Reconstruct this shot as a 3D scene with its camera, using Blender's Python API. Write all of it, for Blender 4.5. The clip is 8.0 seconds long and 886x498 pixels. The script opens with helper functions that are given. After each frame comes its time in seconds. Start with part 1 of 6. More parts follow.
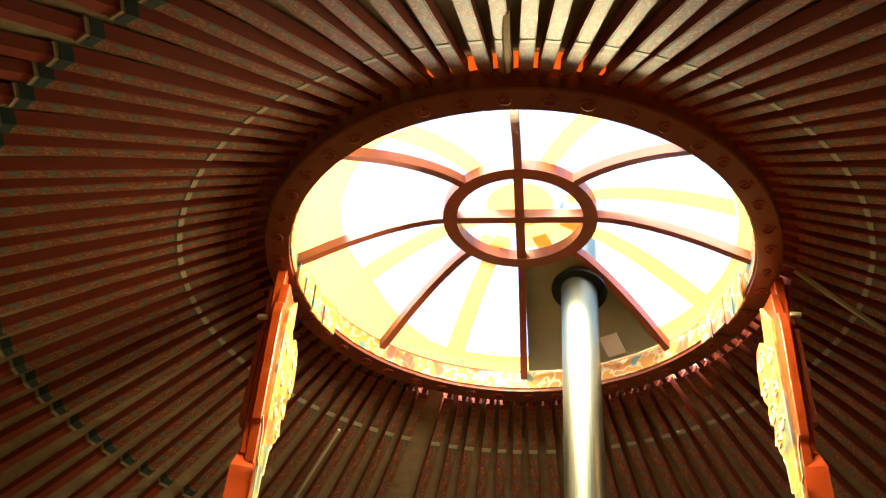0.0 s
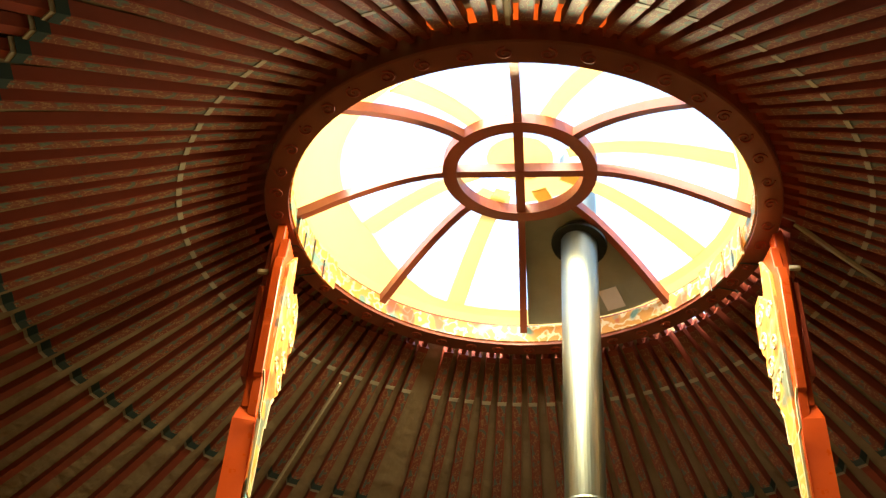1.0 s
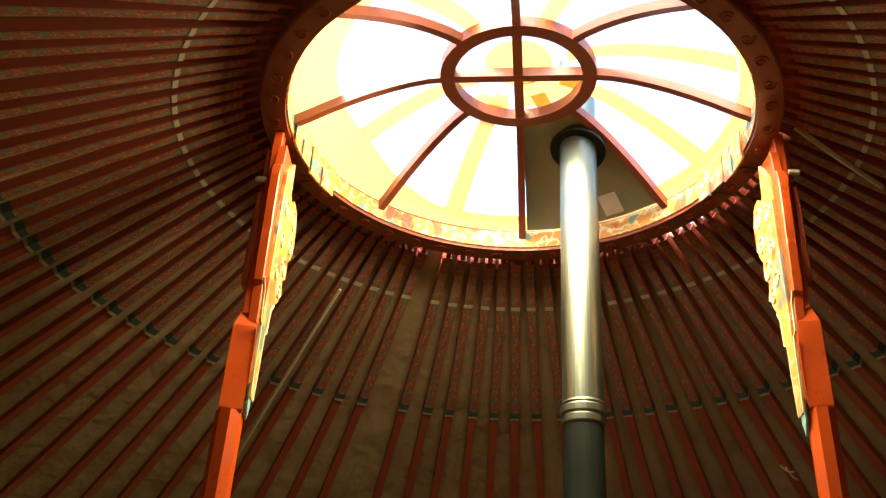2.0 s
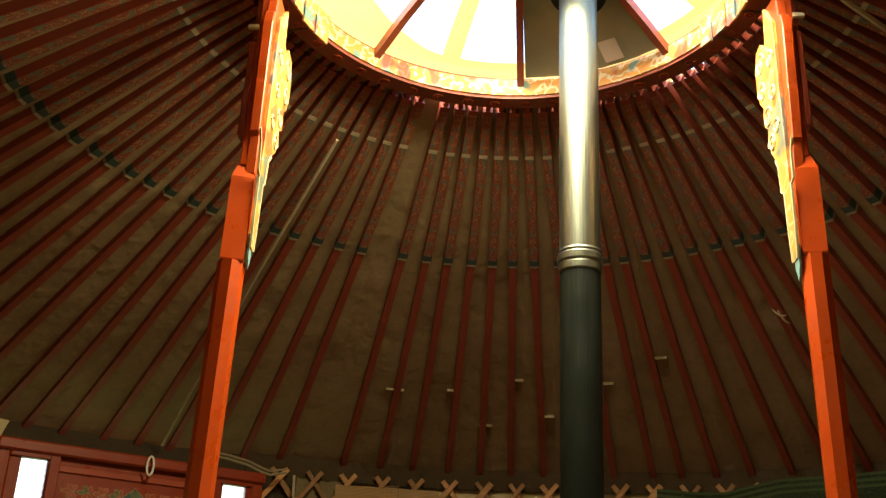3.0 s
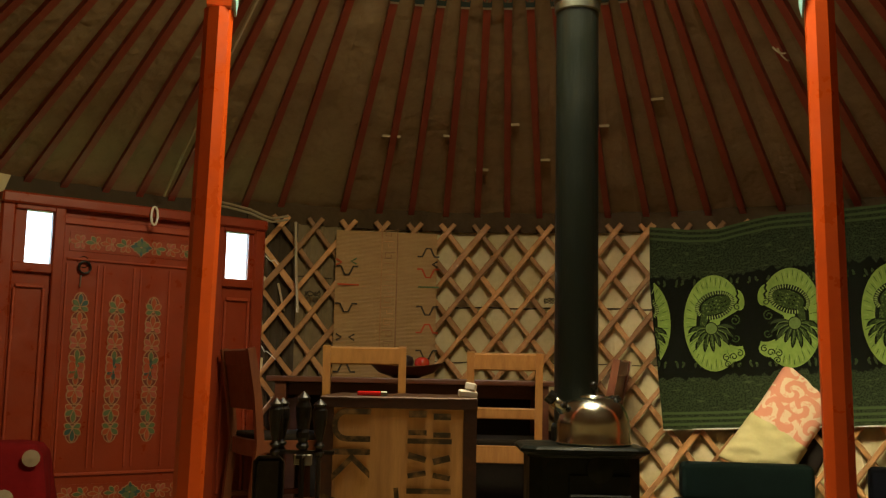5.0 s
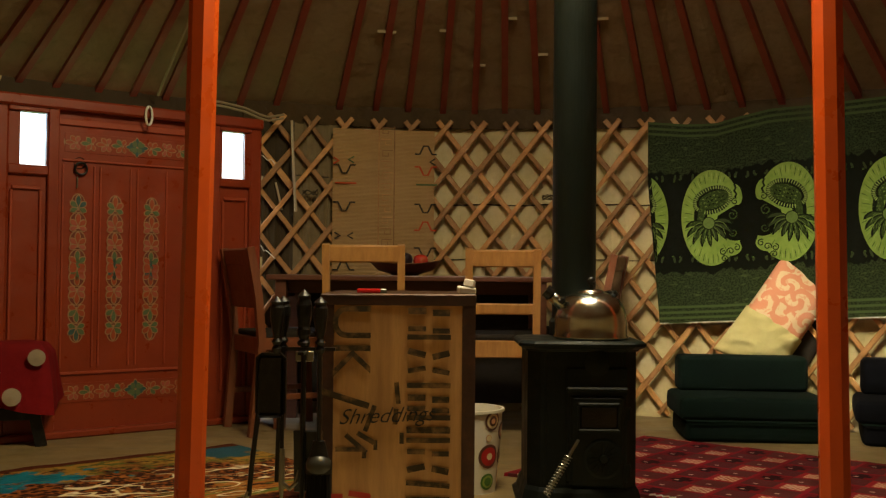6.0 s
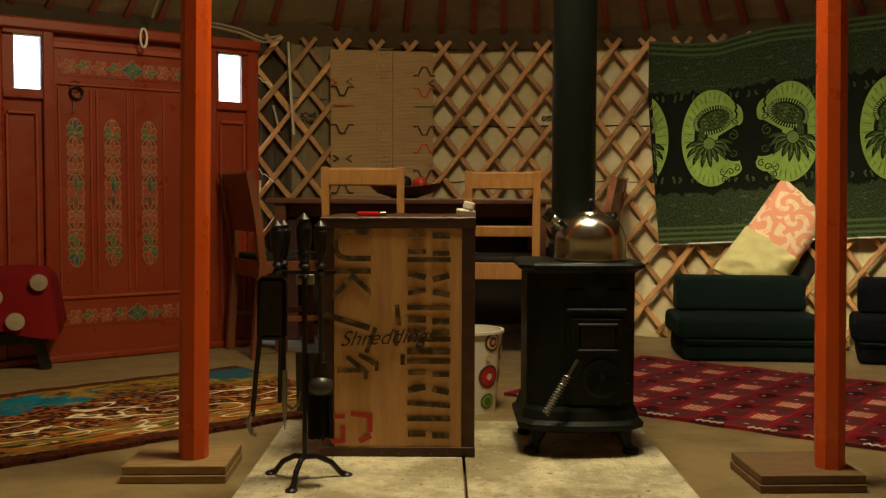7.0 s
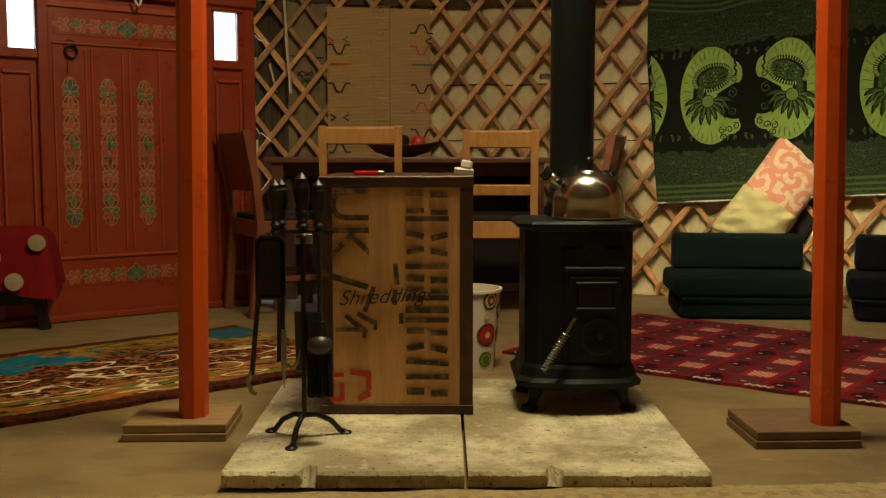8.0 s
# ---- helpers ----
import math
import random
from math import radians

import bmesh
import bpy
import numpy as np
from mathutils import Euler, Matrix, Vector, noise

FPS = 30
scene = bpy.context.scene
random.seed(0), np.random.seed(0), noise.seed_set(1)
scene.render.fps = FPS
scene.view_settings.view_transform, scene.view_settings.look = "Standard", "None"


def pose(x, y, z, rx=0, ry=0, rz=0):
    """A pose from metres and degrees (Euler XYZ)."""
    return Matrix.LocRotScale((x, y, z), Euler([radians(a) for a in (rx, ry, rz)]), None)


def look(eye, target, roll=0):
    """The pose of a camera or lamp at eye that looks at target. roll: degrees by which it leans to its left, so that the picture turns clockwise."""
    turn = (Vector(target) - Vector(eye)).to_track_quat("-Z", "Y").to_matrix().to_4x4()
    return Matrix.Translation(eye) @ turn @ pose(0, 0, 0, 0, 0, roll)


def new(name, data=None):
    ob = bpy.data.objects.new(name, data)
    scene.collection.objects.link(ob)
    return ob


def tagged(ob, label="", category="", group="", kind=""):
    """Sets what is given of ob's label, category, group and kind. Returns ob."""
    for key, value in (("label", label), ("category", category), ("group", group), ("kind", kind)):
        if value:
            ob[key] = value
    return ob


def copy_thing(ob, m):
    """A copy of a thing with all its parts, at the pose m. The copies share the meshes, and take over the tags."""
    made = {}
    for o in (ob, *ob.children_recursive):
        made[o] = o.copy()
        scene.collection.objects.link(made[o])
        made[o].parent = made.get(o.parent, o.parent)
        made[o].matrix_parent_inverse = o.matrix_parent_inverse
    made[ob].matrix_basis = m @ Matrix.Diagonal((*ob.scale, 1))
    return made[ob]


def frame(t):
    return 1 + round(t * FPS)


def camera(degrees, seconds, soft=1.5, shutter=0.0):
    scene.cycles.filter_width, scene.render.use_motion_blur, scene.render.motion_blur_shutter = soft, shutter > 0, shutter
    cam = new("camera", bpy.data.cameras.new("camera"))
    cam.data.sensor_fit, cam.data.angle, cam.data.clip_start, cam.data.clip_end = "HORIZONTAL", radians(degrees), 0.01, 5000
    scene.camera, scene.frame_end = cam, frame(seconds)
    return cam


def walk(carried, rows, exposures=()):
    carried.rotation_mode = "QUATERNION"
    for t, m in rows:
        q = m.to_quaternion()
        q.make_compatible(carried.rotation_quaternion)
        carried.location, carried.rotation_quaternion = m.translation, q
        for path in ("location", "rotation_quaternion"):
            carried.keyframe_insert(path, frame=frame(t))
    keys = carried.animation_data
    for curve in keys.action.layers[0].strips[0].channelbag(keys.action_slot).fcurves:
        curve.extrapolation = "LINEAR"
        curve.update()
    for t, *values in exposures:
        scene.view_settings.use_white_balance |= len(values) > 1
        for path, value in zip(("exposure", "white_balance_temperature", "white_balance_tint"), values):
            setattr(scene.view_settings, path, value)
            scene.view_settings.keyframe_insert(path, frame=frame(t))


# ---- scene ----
cam = camera(47.07, 8.0, soft=1.3)
EYE = (0.0, 0.0, 0.72)
PATH = [
    (0.0, 127.747, -3.326, -0.178), (0.5, 126.922, -3.316, -0.171), (1.0, 125.170, -3.188, -0.092),
    (2.5, 116.057, -2.644, 0.079), (3.0, 111.429, -2.372, 0.139), (3.5, 107.074, -1.978, 0.216),
    (4.0, 103.190, -1.689, 0.234), (4.5, 100.169, -1.443, 0.242), (6.0, 91.416, -0.541, 0.156),
    (6.5, 89.135, -0.344, 0.146), (7.0, 87.057, -0.179, 0.123), (7.5, 84.895, -0.029, 0.078), (8.0, 84.750, 0.0, 0.0),
]
walk(cam, [(t, pose(*EYE, rx, ry, rz)) for t, rx, ry, rz in PATH],
     exposures=[(0.0, 3.15), (2.5, 3.12), (4.5, 3.0), (8.0, 3.0)])

# ---- the plan ----
CX, CY = 0.15, 2.53             # middle of the yurt
R_WALL, H_WALL = 2.85, 1.53     # lattice wall
R_CROWN, Z_CROWN = 0.715, 2.60  # roof ring
SLOPE = (1.57 - 2.66) / (2.85 - 0.80)
N_POLES, POLE_START = 101, 82.64


def roof_z(r):
    return 2.66 + (r - 0.80) * SLOPE


def polar(angle, r, z):
    a = radians(angle)
    return Vector((CX + r * math.cos(a), CY + r * math.sin(a), z))


# ---- world and light ----
world = bpy.data.worlds.new("daylight")
scene.world = world
world.use_nodes = True
wn = world.node_tree
sky = wn.nodes.new("ShaderNodeTexSky")
sky.sky_type, sky.sun_disc = "NISHITA", False
sky.sun_elevation, sky.sun_rotation = radians(39), radians(211)
sky.dust_density, sky.air_density = 4.0, 1.0
wn.links.new(sky.outputs[0], wn.nodes["Background"].inputs[0])
wn.nodes["Background"].inputs[1].default_value = 0.15

sun = new("sun", bpy.data.lights.new("sun", "SUN"))
sun.data.energy, sun.data.angle, sun.data.color = 0.85, radians(18), (1.0, 0.87, 0.5)
sun.matrix_world = look((-1.36, -2.25, 2.15), (0, 0, 0))

crown_light = new("crown_daylight", bpy.data.lights.new("crown_daylight", "AREA"))
crown_light.data.shape, crown_light.data.size = "DISK", 0.6
crown_light.data.energy, crown_light.data.color = 7.5, (1.0, 0.82, 0.43)
crown_light.matrix_world = pose(CX + 0.06, CY - 0.08, 2.72, 0, 10, 0)

# ---- building helpers ----


def part(name, bm, material, parent=None, label="", smooth=False, m=None):
    """One mesh object from a bmesh, under a thing or a part."""
    me = bpy.data.meshes.new(name)
    bm.normal_update()
    bm.to_mesh(me)
    bm.free()
    if smooth:
        for poly in me.polygons:
            poly.use_smooth = True
    me.materials.append(material)
    ob = new(name, me)
    if parent is not None:
        ob.parent = parent
    if m is not None:
        ob.matrix_basis = m
    if label:
        tagged(ob, label)
    return ob


def thing(name, label, category, m=None, group="", kind=""):
    ob = new(name)
    ob.empty_display_size = 0.05
    if m is not None:
        ob.matrix_basis = m
    return tagged(ob, label, category, group, kind)


def box(sx, sy, sz, m=None, bevel=0.0, bm=None, seg=1):
    """A box of that size, its middle at the origin of m."""
    one = bmesh.new()
    bmesh.ops.create_cube(one, size=1.0, matrix=Matrix.Diagonal((sx, sy, sz, 1)))
    if bevel:
        bmesh.ops.bevel(one, geom=one.edges[:], offset=bevel, segments=seg, affect="EDGES", profile=0.6)
    if m is not None:
        bmesh.ops.transform(one, matrix=m, verts=one.verts[:])
    return join(bm, one)


def join(bm, one):
    if bm is None:
        return one
    me = bpy.data.meshes.new("tmp")
    one.to_mesh(me)
    one.free()
    bm.from_mesh(me)
    bpy.data.meshes.remove(me)
    return bm


def lathe(profile, n=32, m=None, bm=None, arc=360.0):
    """Turns a profile of (r, z) round the z axis."""
    one = bmesh.new()
    rings = []
    steps = n if arc >= 360 else n + 1
    for k in range(steps):
        a = radians(arc) * k / n
        rings.append([one.verts.new((r * math.cos(a), r * math.sin(a), z)) for r, z in profile])
    for k in range(n):
        a, b = rings[k], rings[(k + 1) % steps]
        for i in range(len(profile) - 1):
            one.faces.new((a[i], b[i], b[i + 1], a[i + 1]))
    bmesh.ops.remove_doubles(one, verts=one.verts[:], dist=1e-6)
    bmesh.ops.recalc_face_normals(one, faces=one.faces[:])
    if m is not None:
        bmesh.ops.transform(one, matrix=m, verts=one.verts[:])
    return join(bm, one)


def prism(outline, thick, m=None, bm=None, bevel=0.0):
    """A flat outline in x and z, thick along y, its middle plane at y = 0."""
    one = bmesh.new()
    vs = [one.verts.new((x, -thick / 2, z)) for x, z in outline]
    f = one.faces.new(vs)
    ext = bmesh.ops.extrude_face_region(one, geom=[f])
    bmesh.ops.translate(one, vec=(0, thick, 0), verts=[v for v in ext["geom"] if isinstance(v, bmesh.types.BMVert)])
    bmesh.ops.recalc_face_normals(one, faces=one.faces[:])
    if bevel:
        bmesh.ops.bevel(one, geom=one.edges[:], offset=bevel, segments=1, affect="EDGES")
    if m is not None:
        bmesh.ops.transform(one, matrix=m, verts=one.verts[:])
    return join(bm, one)


def sweep(points, radius, n=8, bm=None, flat=1.0, radii=None):
    """A round bar along points; flat squeezes it along its second side."""
    one = bmesh.new()
    pts = [Vector(p) for p in points]
    rings = []
    side = None
    for k, p in enumerate(pts):
        d = (pts[min(k + 1, len(pts) - 1)] - pts[max(k - 1, 0)]).normalized()
        if side is None:
            up = Vector((0, 0, 1)) if abs(d.z) < 0.9 else Vector((1, 0, 0))
            side = d.cross(up).normalized()
        side = (side - d * side.dot(d)).normalized()
        other = d.cross(side)
        r = radii[k] if radii else radius
        rings.append([one.verts.new(p + r * (math.cos(2 * math.pi * i / n) * side + flat * math.sin(2 * math.pi * i / n) * other)) for i in range(n)])
    for a, b in zip(rings, rings[1:]):
        for i in range(n):
            one.faces.new((a[i], a[(i + 1) % n], b[(i + 1) % n], b[i]))
    one.faces.new(rings[0][::-1])
    one.faces.new(rings[-1])
    bmesh.ops.recalc_face_normals(one, faces=one.faces[:])
    return join(bm, one)


def bar(points, w, h, bm=None, up=(0, 0, 1)):
    """A rectangular bar along points, w wide and h high."""
    one = bmesh.new()
    pts = [Vector(p) for p in points]
    rings = []
    for k, p in enumerate(pts):
        d = (pts[min(k + 1, len(pts) - 1)] - pts[max(k - 1, 0)]).normalized()
        u = up(p) if callable(up) else Vector(up)
        side = d.cross(u).normalized() * (w / 2)
        top = side.cross(d).normalized() * (h / 2)
        rings.append([one.verts.new(p + side + top), one.verts.new(p - side + top), one.verts.new(p - side - top), one.verts.new(p + side - top)])
    for a, b in zip(rings, rings[1:]):
        for i in range(4):
            one.faces.new((a[i], a[(i + 1) % 4], b[(i + 1) % 4], b[i]))
    one.faces.new(rings[0][::-1])
    one.faces.new(rings[-1])
    bmesh.ops.recalc_face_normals(one, faces=one.faces[:])
    return join(bm, one)


# ---- materials ----


class Mat:
    """A node material, built in steps."""

    def __init__(self, name, color, rough=0.7, metal=0.0, spec=0.5):
        self.m = bpy.data.materials.new(name)
        self.m.use_nodes = True
        self.t = self.m.node_tree
        self.b = self.t.nodes["Principled BSDF"]
        self.b.inputs["Roughness"].default_value = rough
        self.b.inputs["Metallic"].default_value = metal
        self.b.inputs["Specular IOR Level"].default_value = spec
        rgb = self.t.nodes.new("ShaderNodeRGB")
        rgb.outputs[0].default_value = (*color, 1)
        self.color = rgb.outputs[0]
        self.where = self.t.nodes.new("ShaderNodeTexCoord").outputs["Object"]
        self.done()

    def done(self):
        self.t.links.new(self.color, self.b.inputs["Base Color"])
        return self.m

    def node(self, kind, **values):
        n = self.t.nodes.new(kind)
        for key, v in values.items():
            n.inputs[key.replace("_", " ")].default_value = v
        return n

    def noise(self, scale, stretch=(1, 1, 1), detail=4.0, rough=0.6):
        mp = self.t.nodes.new("ShaderNodeMapping")
        mp.inputs["Scale"].default_value = stretch
        self.t.links.new(self.where, mp.inputs[0])
        n = self.node("ShaderNodeTexNoise", Scale=scale, Detail=detail, Roughness=rough)
        self.t.links.new(mp.outputs[0], n.inputs["Vector"])
        return n.outputs[0]

    def ramp(self, fac, lo, hi, a=0.0, b=1.0):
        n = self.node("ShaderNodeMapRange")
        for i, v in ((1, lo), (2, hi), (3, a), (4, b)):
            n.inputs[i].default_value = v
        self.t.links.new(fac, n.inputs[0])
        return n.outputs[0]

    def mix(self, fac, color, mode="MIX"):
        n = self.t.nodes.new("ShaderNodeMix")
        n.data_type, n.blend_type = "RGBA", mode
        if isinstance(fac, float):
            n.inputs[0].default_value = fac
        else:
            self.t.links.new(fac, n.inputs[0])
        self.t.links.new(self.color, n.inputs[6])
        if isinstance(color, tuple):
            n.inputs[7].default_value = (*color, 1)
        else:
            self.t.links.new(color, n.inputs[7])
        self.color = n.outputs[2]
        self.done()
        return self

    def math(self, op, a, b=0.0):
        n = self.t.nodes.new("ShaderNodeMath")
        n.operation = op
        for i, v in enumerate((a, b)):
            if isinstance(v, (int, float)):
                n.inputs[i].default_value = v
            else:
                self.t.links.new(v, n.inputs[i])
        return n.outputs[0]

    def stain(self, scale, color, lo=0.45, hi=0.7, amount=0.6, stretch=(1, 1, 1), detail=5.0):
        return self.mix(self.ramp(self.noise(scale, stretch, detail), lo, hi, 0.0, amount), color)

    def vary(self, amount=0.2):
        """Piece by piece, lighter or darker."""
        r = self.t.nodes.new("ShaderNodeObjectInfo").outputs["Random"]
        hsv = self.t.nodes.new("ShaderNodeHueSaturation")
        self.t.links.new(self.ramp(r, 0, 1, 1 - amount, 1 + amount), hsv.inputs["Value"])
        self.t.links.new(self.color, hsv.inputs["Color"])
        self.color = hsv.outputs[0]
        self.done()
        return self

    def rough(self, fac, lo, hi):
        self.t.links.new(self.ramp(fac, 0.3, 0.7, lo, hi), self.b.inputs["Roughness"])
        return self

    def bump(self, fac, strength=0.3, dist=0.003):
        n = self.node("ShaderNodeBump", Strength=strength, Distance=dist)
        self.t.links.new(fac, n.inputs["Height"])
        old = self.b.inputs["Normal"].links
        if old:
            self.t.links.new(old[0].from_socket, n.inputs["Normal"])
        self.t.links.new(n.outputs[0], self.b.inputs["Normal"])
        return self

    def xyz(self):
        n = self.t.nodes.new("ShaderNodeSeparateXYZ")
        self.t.links.new(self.where, n.inputs[0])
        return n.outputs


def wood(name, color, dark, rough=0.55, stretch=(1, 12, 12), scale=6.0, vary=0.0):
    w = Mat(name, color, rough)
    w.stain(scale, dark, 0.35, 0.75, 0.7, stretch).stain(scale * 5, dark, 0.5, 0.8, 0.35, stretch)
    w.stain(2.5, dark, 0.55, 0.8, 0.3)
    w.bump(w.noise(scale * 5, stretch), 0.25, 0.001).rough(w.noise(9), rough - 0.1, rough + 0.12)
    if vary:
        w.vary(vary)
    return w.m


def cloth(name, color, dark, weave=600.0, rough=0.95, folds=0.0):
    w = Mat(name, color, rough, spec=0.15)
    w.stain(3.0, dark, 0.35, 0.75, 0.6).stain(40.0, dark, 0.45, 0.8, 0.25)
    w.stain(11.0, dark, 0.55, 0.7, 0.35)
    w.bump(w.noise(weave), 0.3, 0.001)
    if folds:
        w.bump(w.noise(2.2, (1, 1, 0.35)), folds, 0.05)
        w.bump(w.noise(5.0), folds, 0.02)
    return w.m


def paint(name, color, dark, rough=0.45):
    w = Mat(name, color, rough)
    w.stain(4.0, dark, 0.4, 0.8, 0.5).stain(30.0, dark, 0.55, 0.8, 0.3)
    w.bump(w.noise(60.0), 0.12, 0.001).rough(w.noise(12.0), rough - 0.1, rough + 0.15)
    return w.m


RED_WOOD = paint("red_painted_wood", (0.36, 0.055, 0.018), (0.16, 0.022, 0.01))
ORANGE_POST = paint("orange_painted_wood", (0.60, 0.082, 0.008), (0.36, 0.04, 0.006), 0.32)
DOOR_RED = paint("door_red_paint", (0.27, 0.037, 0.010), (0.15, 0.018, 0.006), 0.34)
CANVAS = cloth("roof_canvas", (0.29, 0.212, 0.118), (0.165, 0.112, 0.056), 500, folds=0.7)
WALL_FELT = cloth("wall_felt", (0.6, 0.525, 0.31), (0.36, 0.3, 0.15), 400, folds=0.5)
LATTICE = wood("lattice_wood", (0.47, 0.245, 0.085), (0.17, 0.07, 0.024), 0.6, (1, 1, 1), 12.0, 0.38)
FLOOR = Mat("floor_boarding", (0.29, 0.205, 0.085), 0.6)
FLOOR.stain(1.6, (0.11, 0.075, 0.035), 0.35, 0.7, 0.7).stain(14, (0.27, 0.21, 0.12), 0.5, 0.75, 0.5).stain(70, (0.12, 0.08, 0.04), 0.6, 0.8, 0.4)
FLOOR.stain(9, (0.42, 0.33, 0.18), 0.64, 0.68, 0.5, (1, 2.5, 1), 9.0).stain(5, (0.16, 0.11, 0.05), 0.52, 0.6, 0.45, (1, 2, 1), 7.0)
FLOOR.bump(FLOOR.noise(90), 0.15, 0.001).rough(FLOOR.noise(5), 0.45, 0.75)
FLOOR = FLOOR.m
CONCRETE = Mat("old_concrete", (0.66, 0.61, 0.41), 0.9, spec=0.2)
CONCRETE.stain(5, (0.22, 0.19, 0.11), 0.42, 0.68, 0.85).stain(14, (0.3, 0.26, 0.16), 0.5, 0.66, 0.6).stain(30, (0.62, 0.58, 0.44), 0.52, 0.66, 0.7).stain(3.1, (0.24, 0.19, 0.1), 0.47, 0.58, 0.7).stain(20, (0.72, 0.67, 0.48), 0.58, 0.66, 0.4, (1, 1, 1), 8.0).stain(48, (0.12, 0.09, 0.05), 0.63, 0.67, 0.85).stain(110, (0.1, 0.08, 0.045), 0.62, 0.7, 0.9)
CONCRETE.bump(CONCRETE.noise(60), 0.8, 0.005).bump(CONCRETE.noise(20, (1, 1, 1), 8.0), 0.6, 0.008)
CONCRETE = CONCRETE.m
BASE_WOOD = wood("base_board_wood", (0.36, 0.235, 0.10), (0.13, 0.065, 0.028), 0.6, (2, 14, 6))
OLD_BASE_WOOD = wood("old_base_board_wood", (0.2, 0.115, 0.05), (0.07, 0.035, 0.016), 0.65, (2, 14, 6))
STEEL = Mat("galvanised_flue", (0.22, 0.245, 0.2), 0.32, 1.0)
STEEL.stain(6, (0.13, 0.15, 0.115), 0.4, 0.7, 0.6, (1, 1, 0.3)).rough(STEEL.noise(10, (1, 1, 0.2)), 0.32, 0.46)
STEEL = STEEL.m
FLUE_BLACK = Mat("black_flue_enamel", (0.007, 0.011, 0.008), 0.34, 0.0, 0.25)
FLUE_BLACK.stain(5, (0.02, 0.028, 0.022), 0.4, 0.7, 0.6, (1, 1, 0.3)).rough(FLUE_BLACK.noise(8), 0.3, 0.5)
FLUE_BLACK = FLUE_BLACK.m
CAST_IRON = Mat("black_cast_iron", (0.006, 0.009, 0.008), 0.55, 0.0, 0.16)
CAST_IRON.stain(20, (0.022, 0.022, 0.017), 0.5, 0.75, 0.6).bump(CAST_IRON.noise(150), 0.3, 0.001).rough(CAST_IRON.noise(14), 0.38, 0.62)
CAST_IRON = CAST_IRON.m

# ---- the large structure ----
b = lathe([(0.0, 0.0), (2.9, 0.0), (2.9, -0.06), (0.0, -0.06)], 96)
floor = part("floor", b, FLOOR)
floor.matrix_basis = pose(CX, CY, 0)
tagged(floor, "bare brown boarded floor with scuffs and dust", "floor", kind="structure")

ground = part("ground", lathe([(0.0, 0.0), (300.0, 0.0)], 48), cloth("meadow", (0.07, 0.11, 0.03), (0.04, 0.06, 0.02), 40))
ground.matrix_basis = pose(CX, CY, -0.09)
tagged(ground, "grass meadow round the yurt", "ground", kind="structure")

DOOR_ANGLE, DOOR_R = 127.5, 2.56


def shell(r_in, r_out, z0, z1, a0, a1, n):
    """A curved wall panel with thickness between two angles, gently uneven."""
    bm = bmesh.new()
    cols = []
    for k in range(n + 1):
        a = radians(a0 + (a1 - a0) * k / n)
        wob = 0.006 * math.sin(k * 0.9) + 0.004 * math.sin(k * 2.3)
        cols.append([bm.verts.new((r * math.cos(a), r * math.sin(a), z)) for r, z in ((r_in + wob, z0), (r_in - wob, z1), (r_out, z1), (r_out, z0))])
    for p, q in zip(cols, cols[1:]):
        for i in range(4):
            bm.faces.new((p[i], q[i], q[(i + 1) % 4], p[(i + 1) % 4]))
    bm.faces.new(cols[0])
    bm.faces.new(cols[-1][::-1])
    bmesh.ops.recalc_face_normals(bm, faces=bm.faces[:])
    return bm


wall = part("wall_felt", shell(2.875, 2.91, 0.0, 1.60, DOOR_ANGLE + 9.8, DOOR_ANGLE + 346.3, 140), WALL_FELT, smooth=False)
wall.matrix_basis = pose(CX, CY, 0)
tagged(wall, "cream felt and canvas wall lining behind the lattice", "wall", kind="structure")

# roof canvas: a cone shell whose inner edge leaves chinks of daylight round the crown
bm = bmesh.new()
cols = []
NR = 202
for k in range(NR):
    a = 360.0 * k / NR
    d = (a + 180) % 360 - 180
    r0 = 0.79
    if -112 < d < 0:
        r0 = 0.806 + 0.006 * math.sin(k * 1.7)
    elif 91 < d < 117 or 38 < d < 50:
        r0 = 0.885 + 0.008 * math.sin(k * 1.7)
    cols.append([bm.verts.new((r * math.cos(radians(a)), r * math.sin(radians(a)), roof_z(r) + lift))
                 for r, lift in ((r0, 0.04), (r0 + 0.12, 0.026), (1.5, 0.026 + 0.004 * math.sin(k * 3.1)), (2.2, 0.026 + 0.006 * math.sin(k * 2.2)), (2.96, 0.022), (2.98, 0.05), (1.5, 0.06), (r0, 0.056))])
for k in range(NR):
    p, q = cols[k], cols[(k + 1) % NR]
    for i in range(8):
        bm.faces.new((p[i], q[i], q[(i + 1) % 8], p[(i + 1) % 8]))
bmesh.ops.recalc_face_normals(bm, faces=bm.faces[:])
ceiling = part("ceiling", bm, CANVAS)
ceiling.matrix_basis = pose(CX, CY, 0)
tagged(ceiling, "tan canvas roof cover resting on the roof poles", "ceiling", kind="structure")

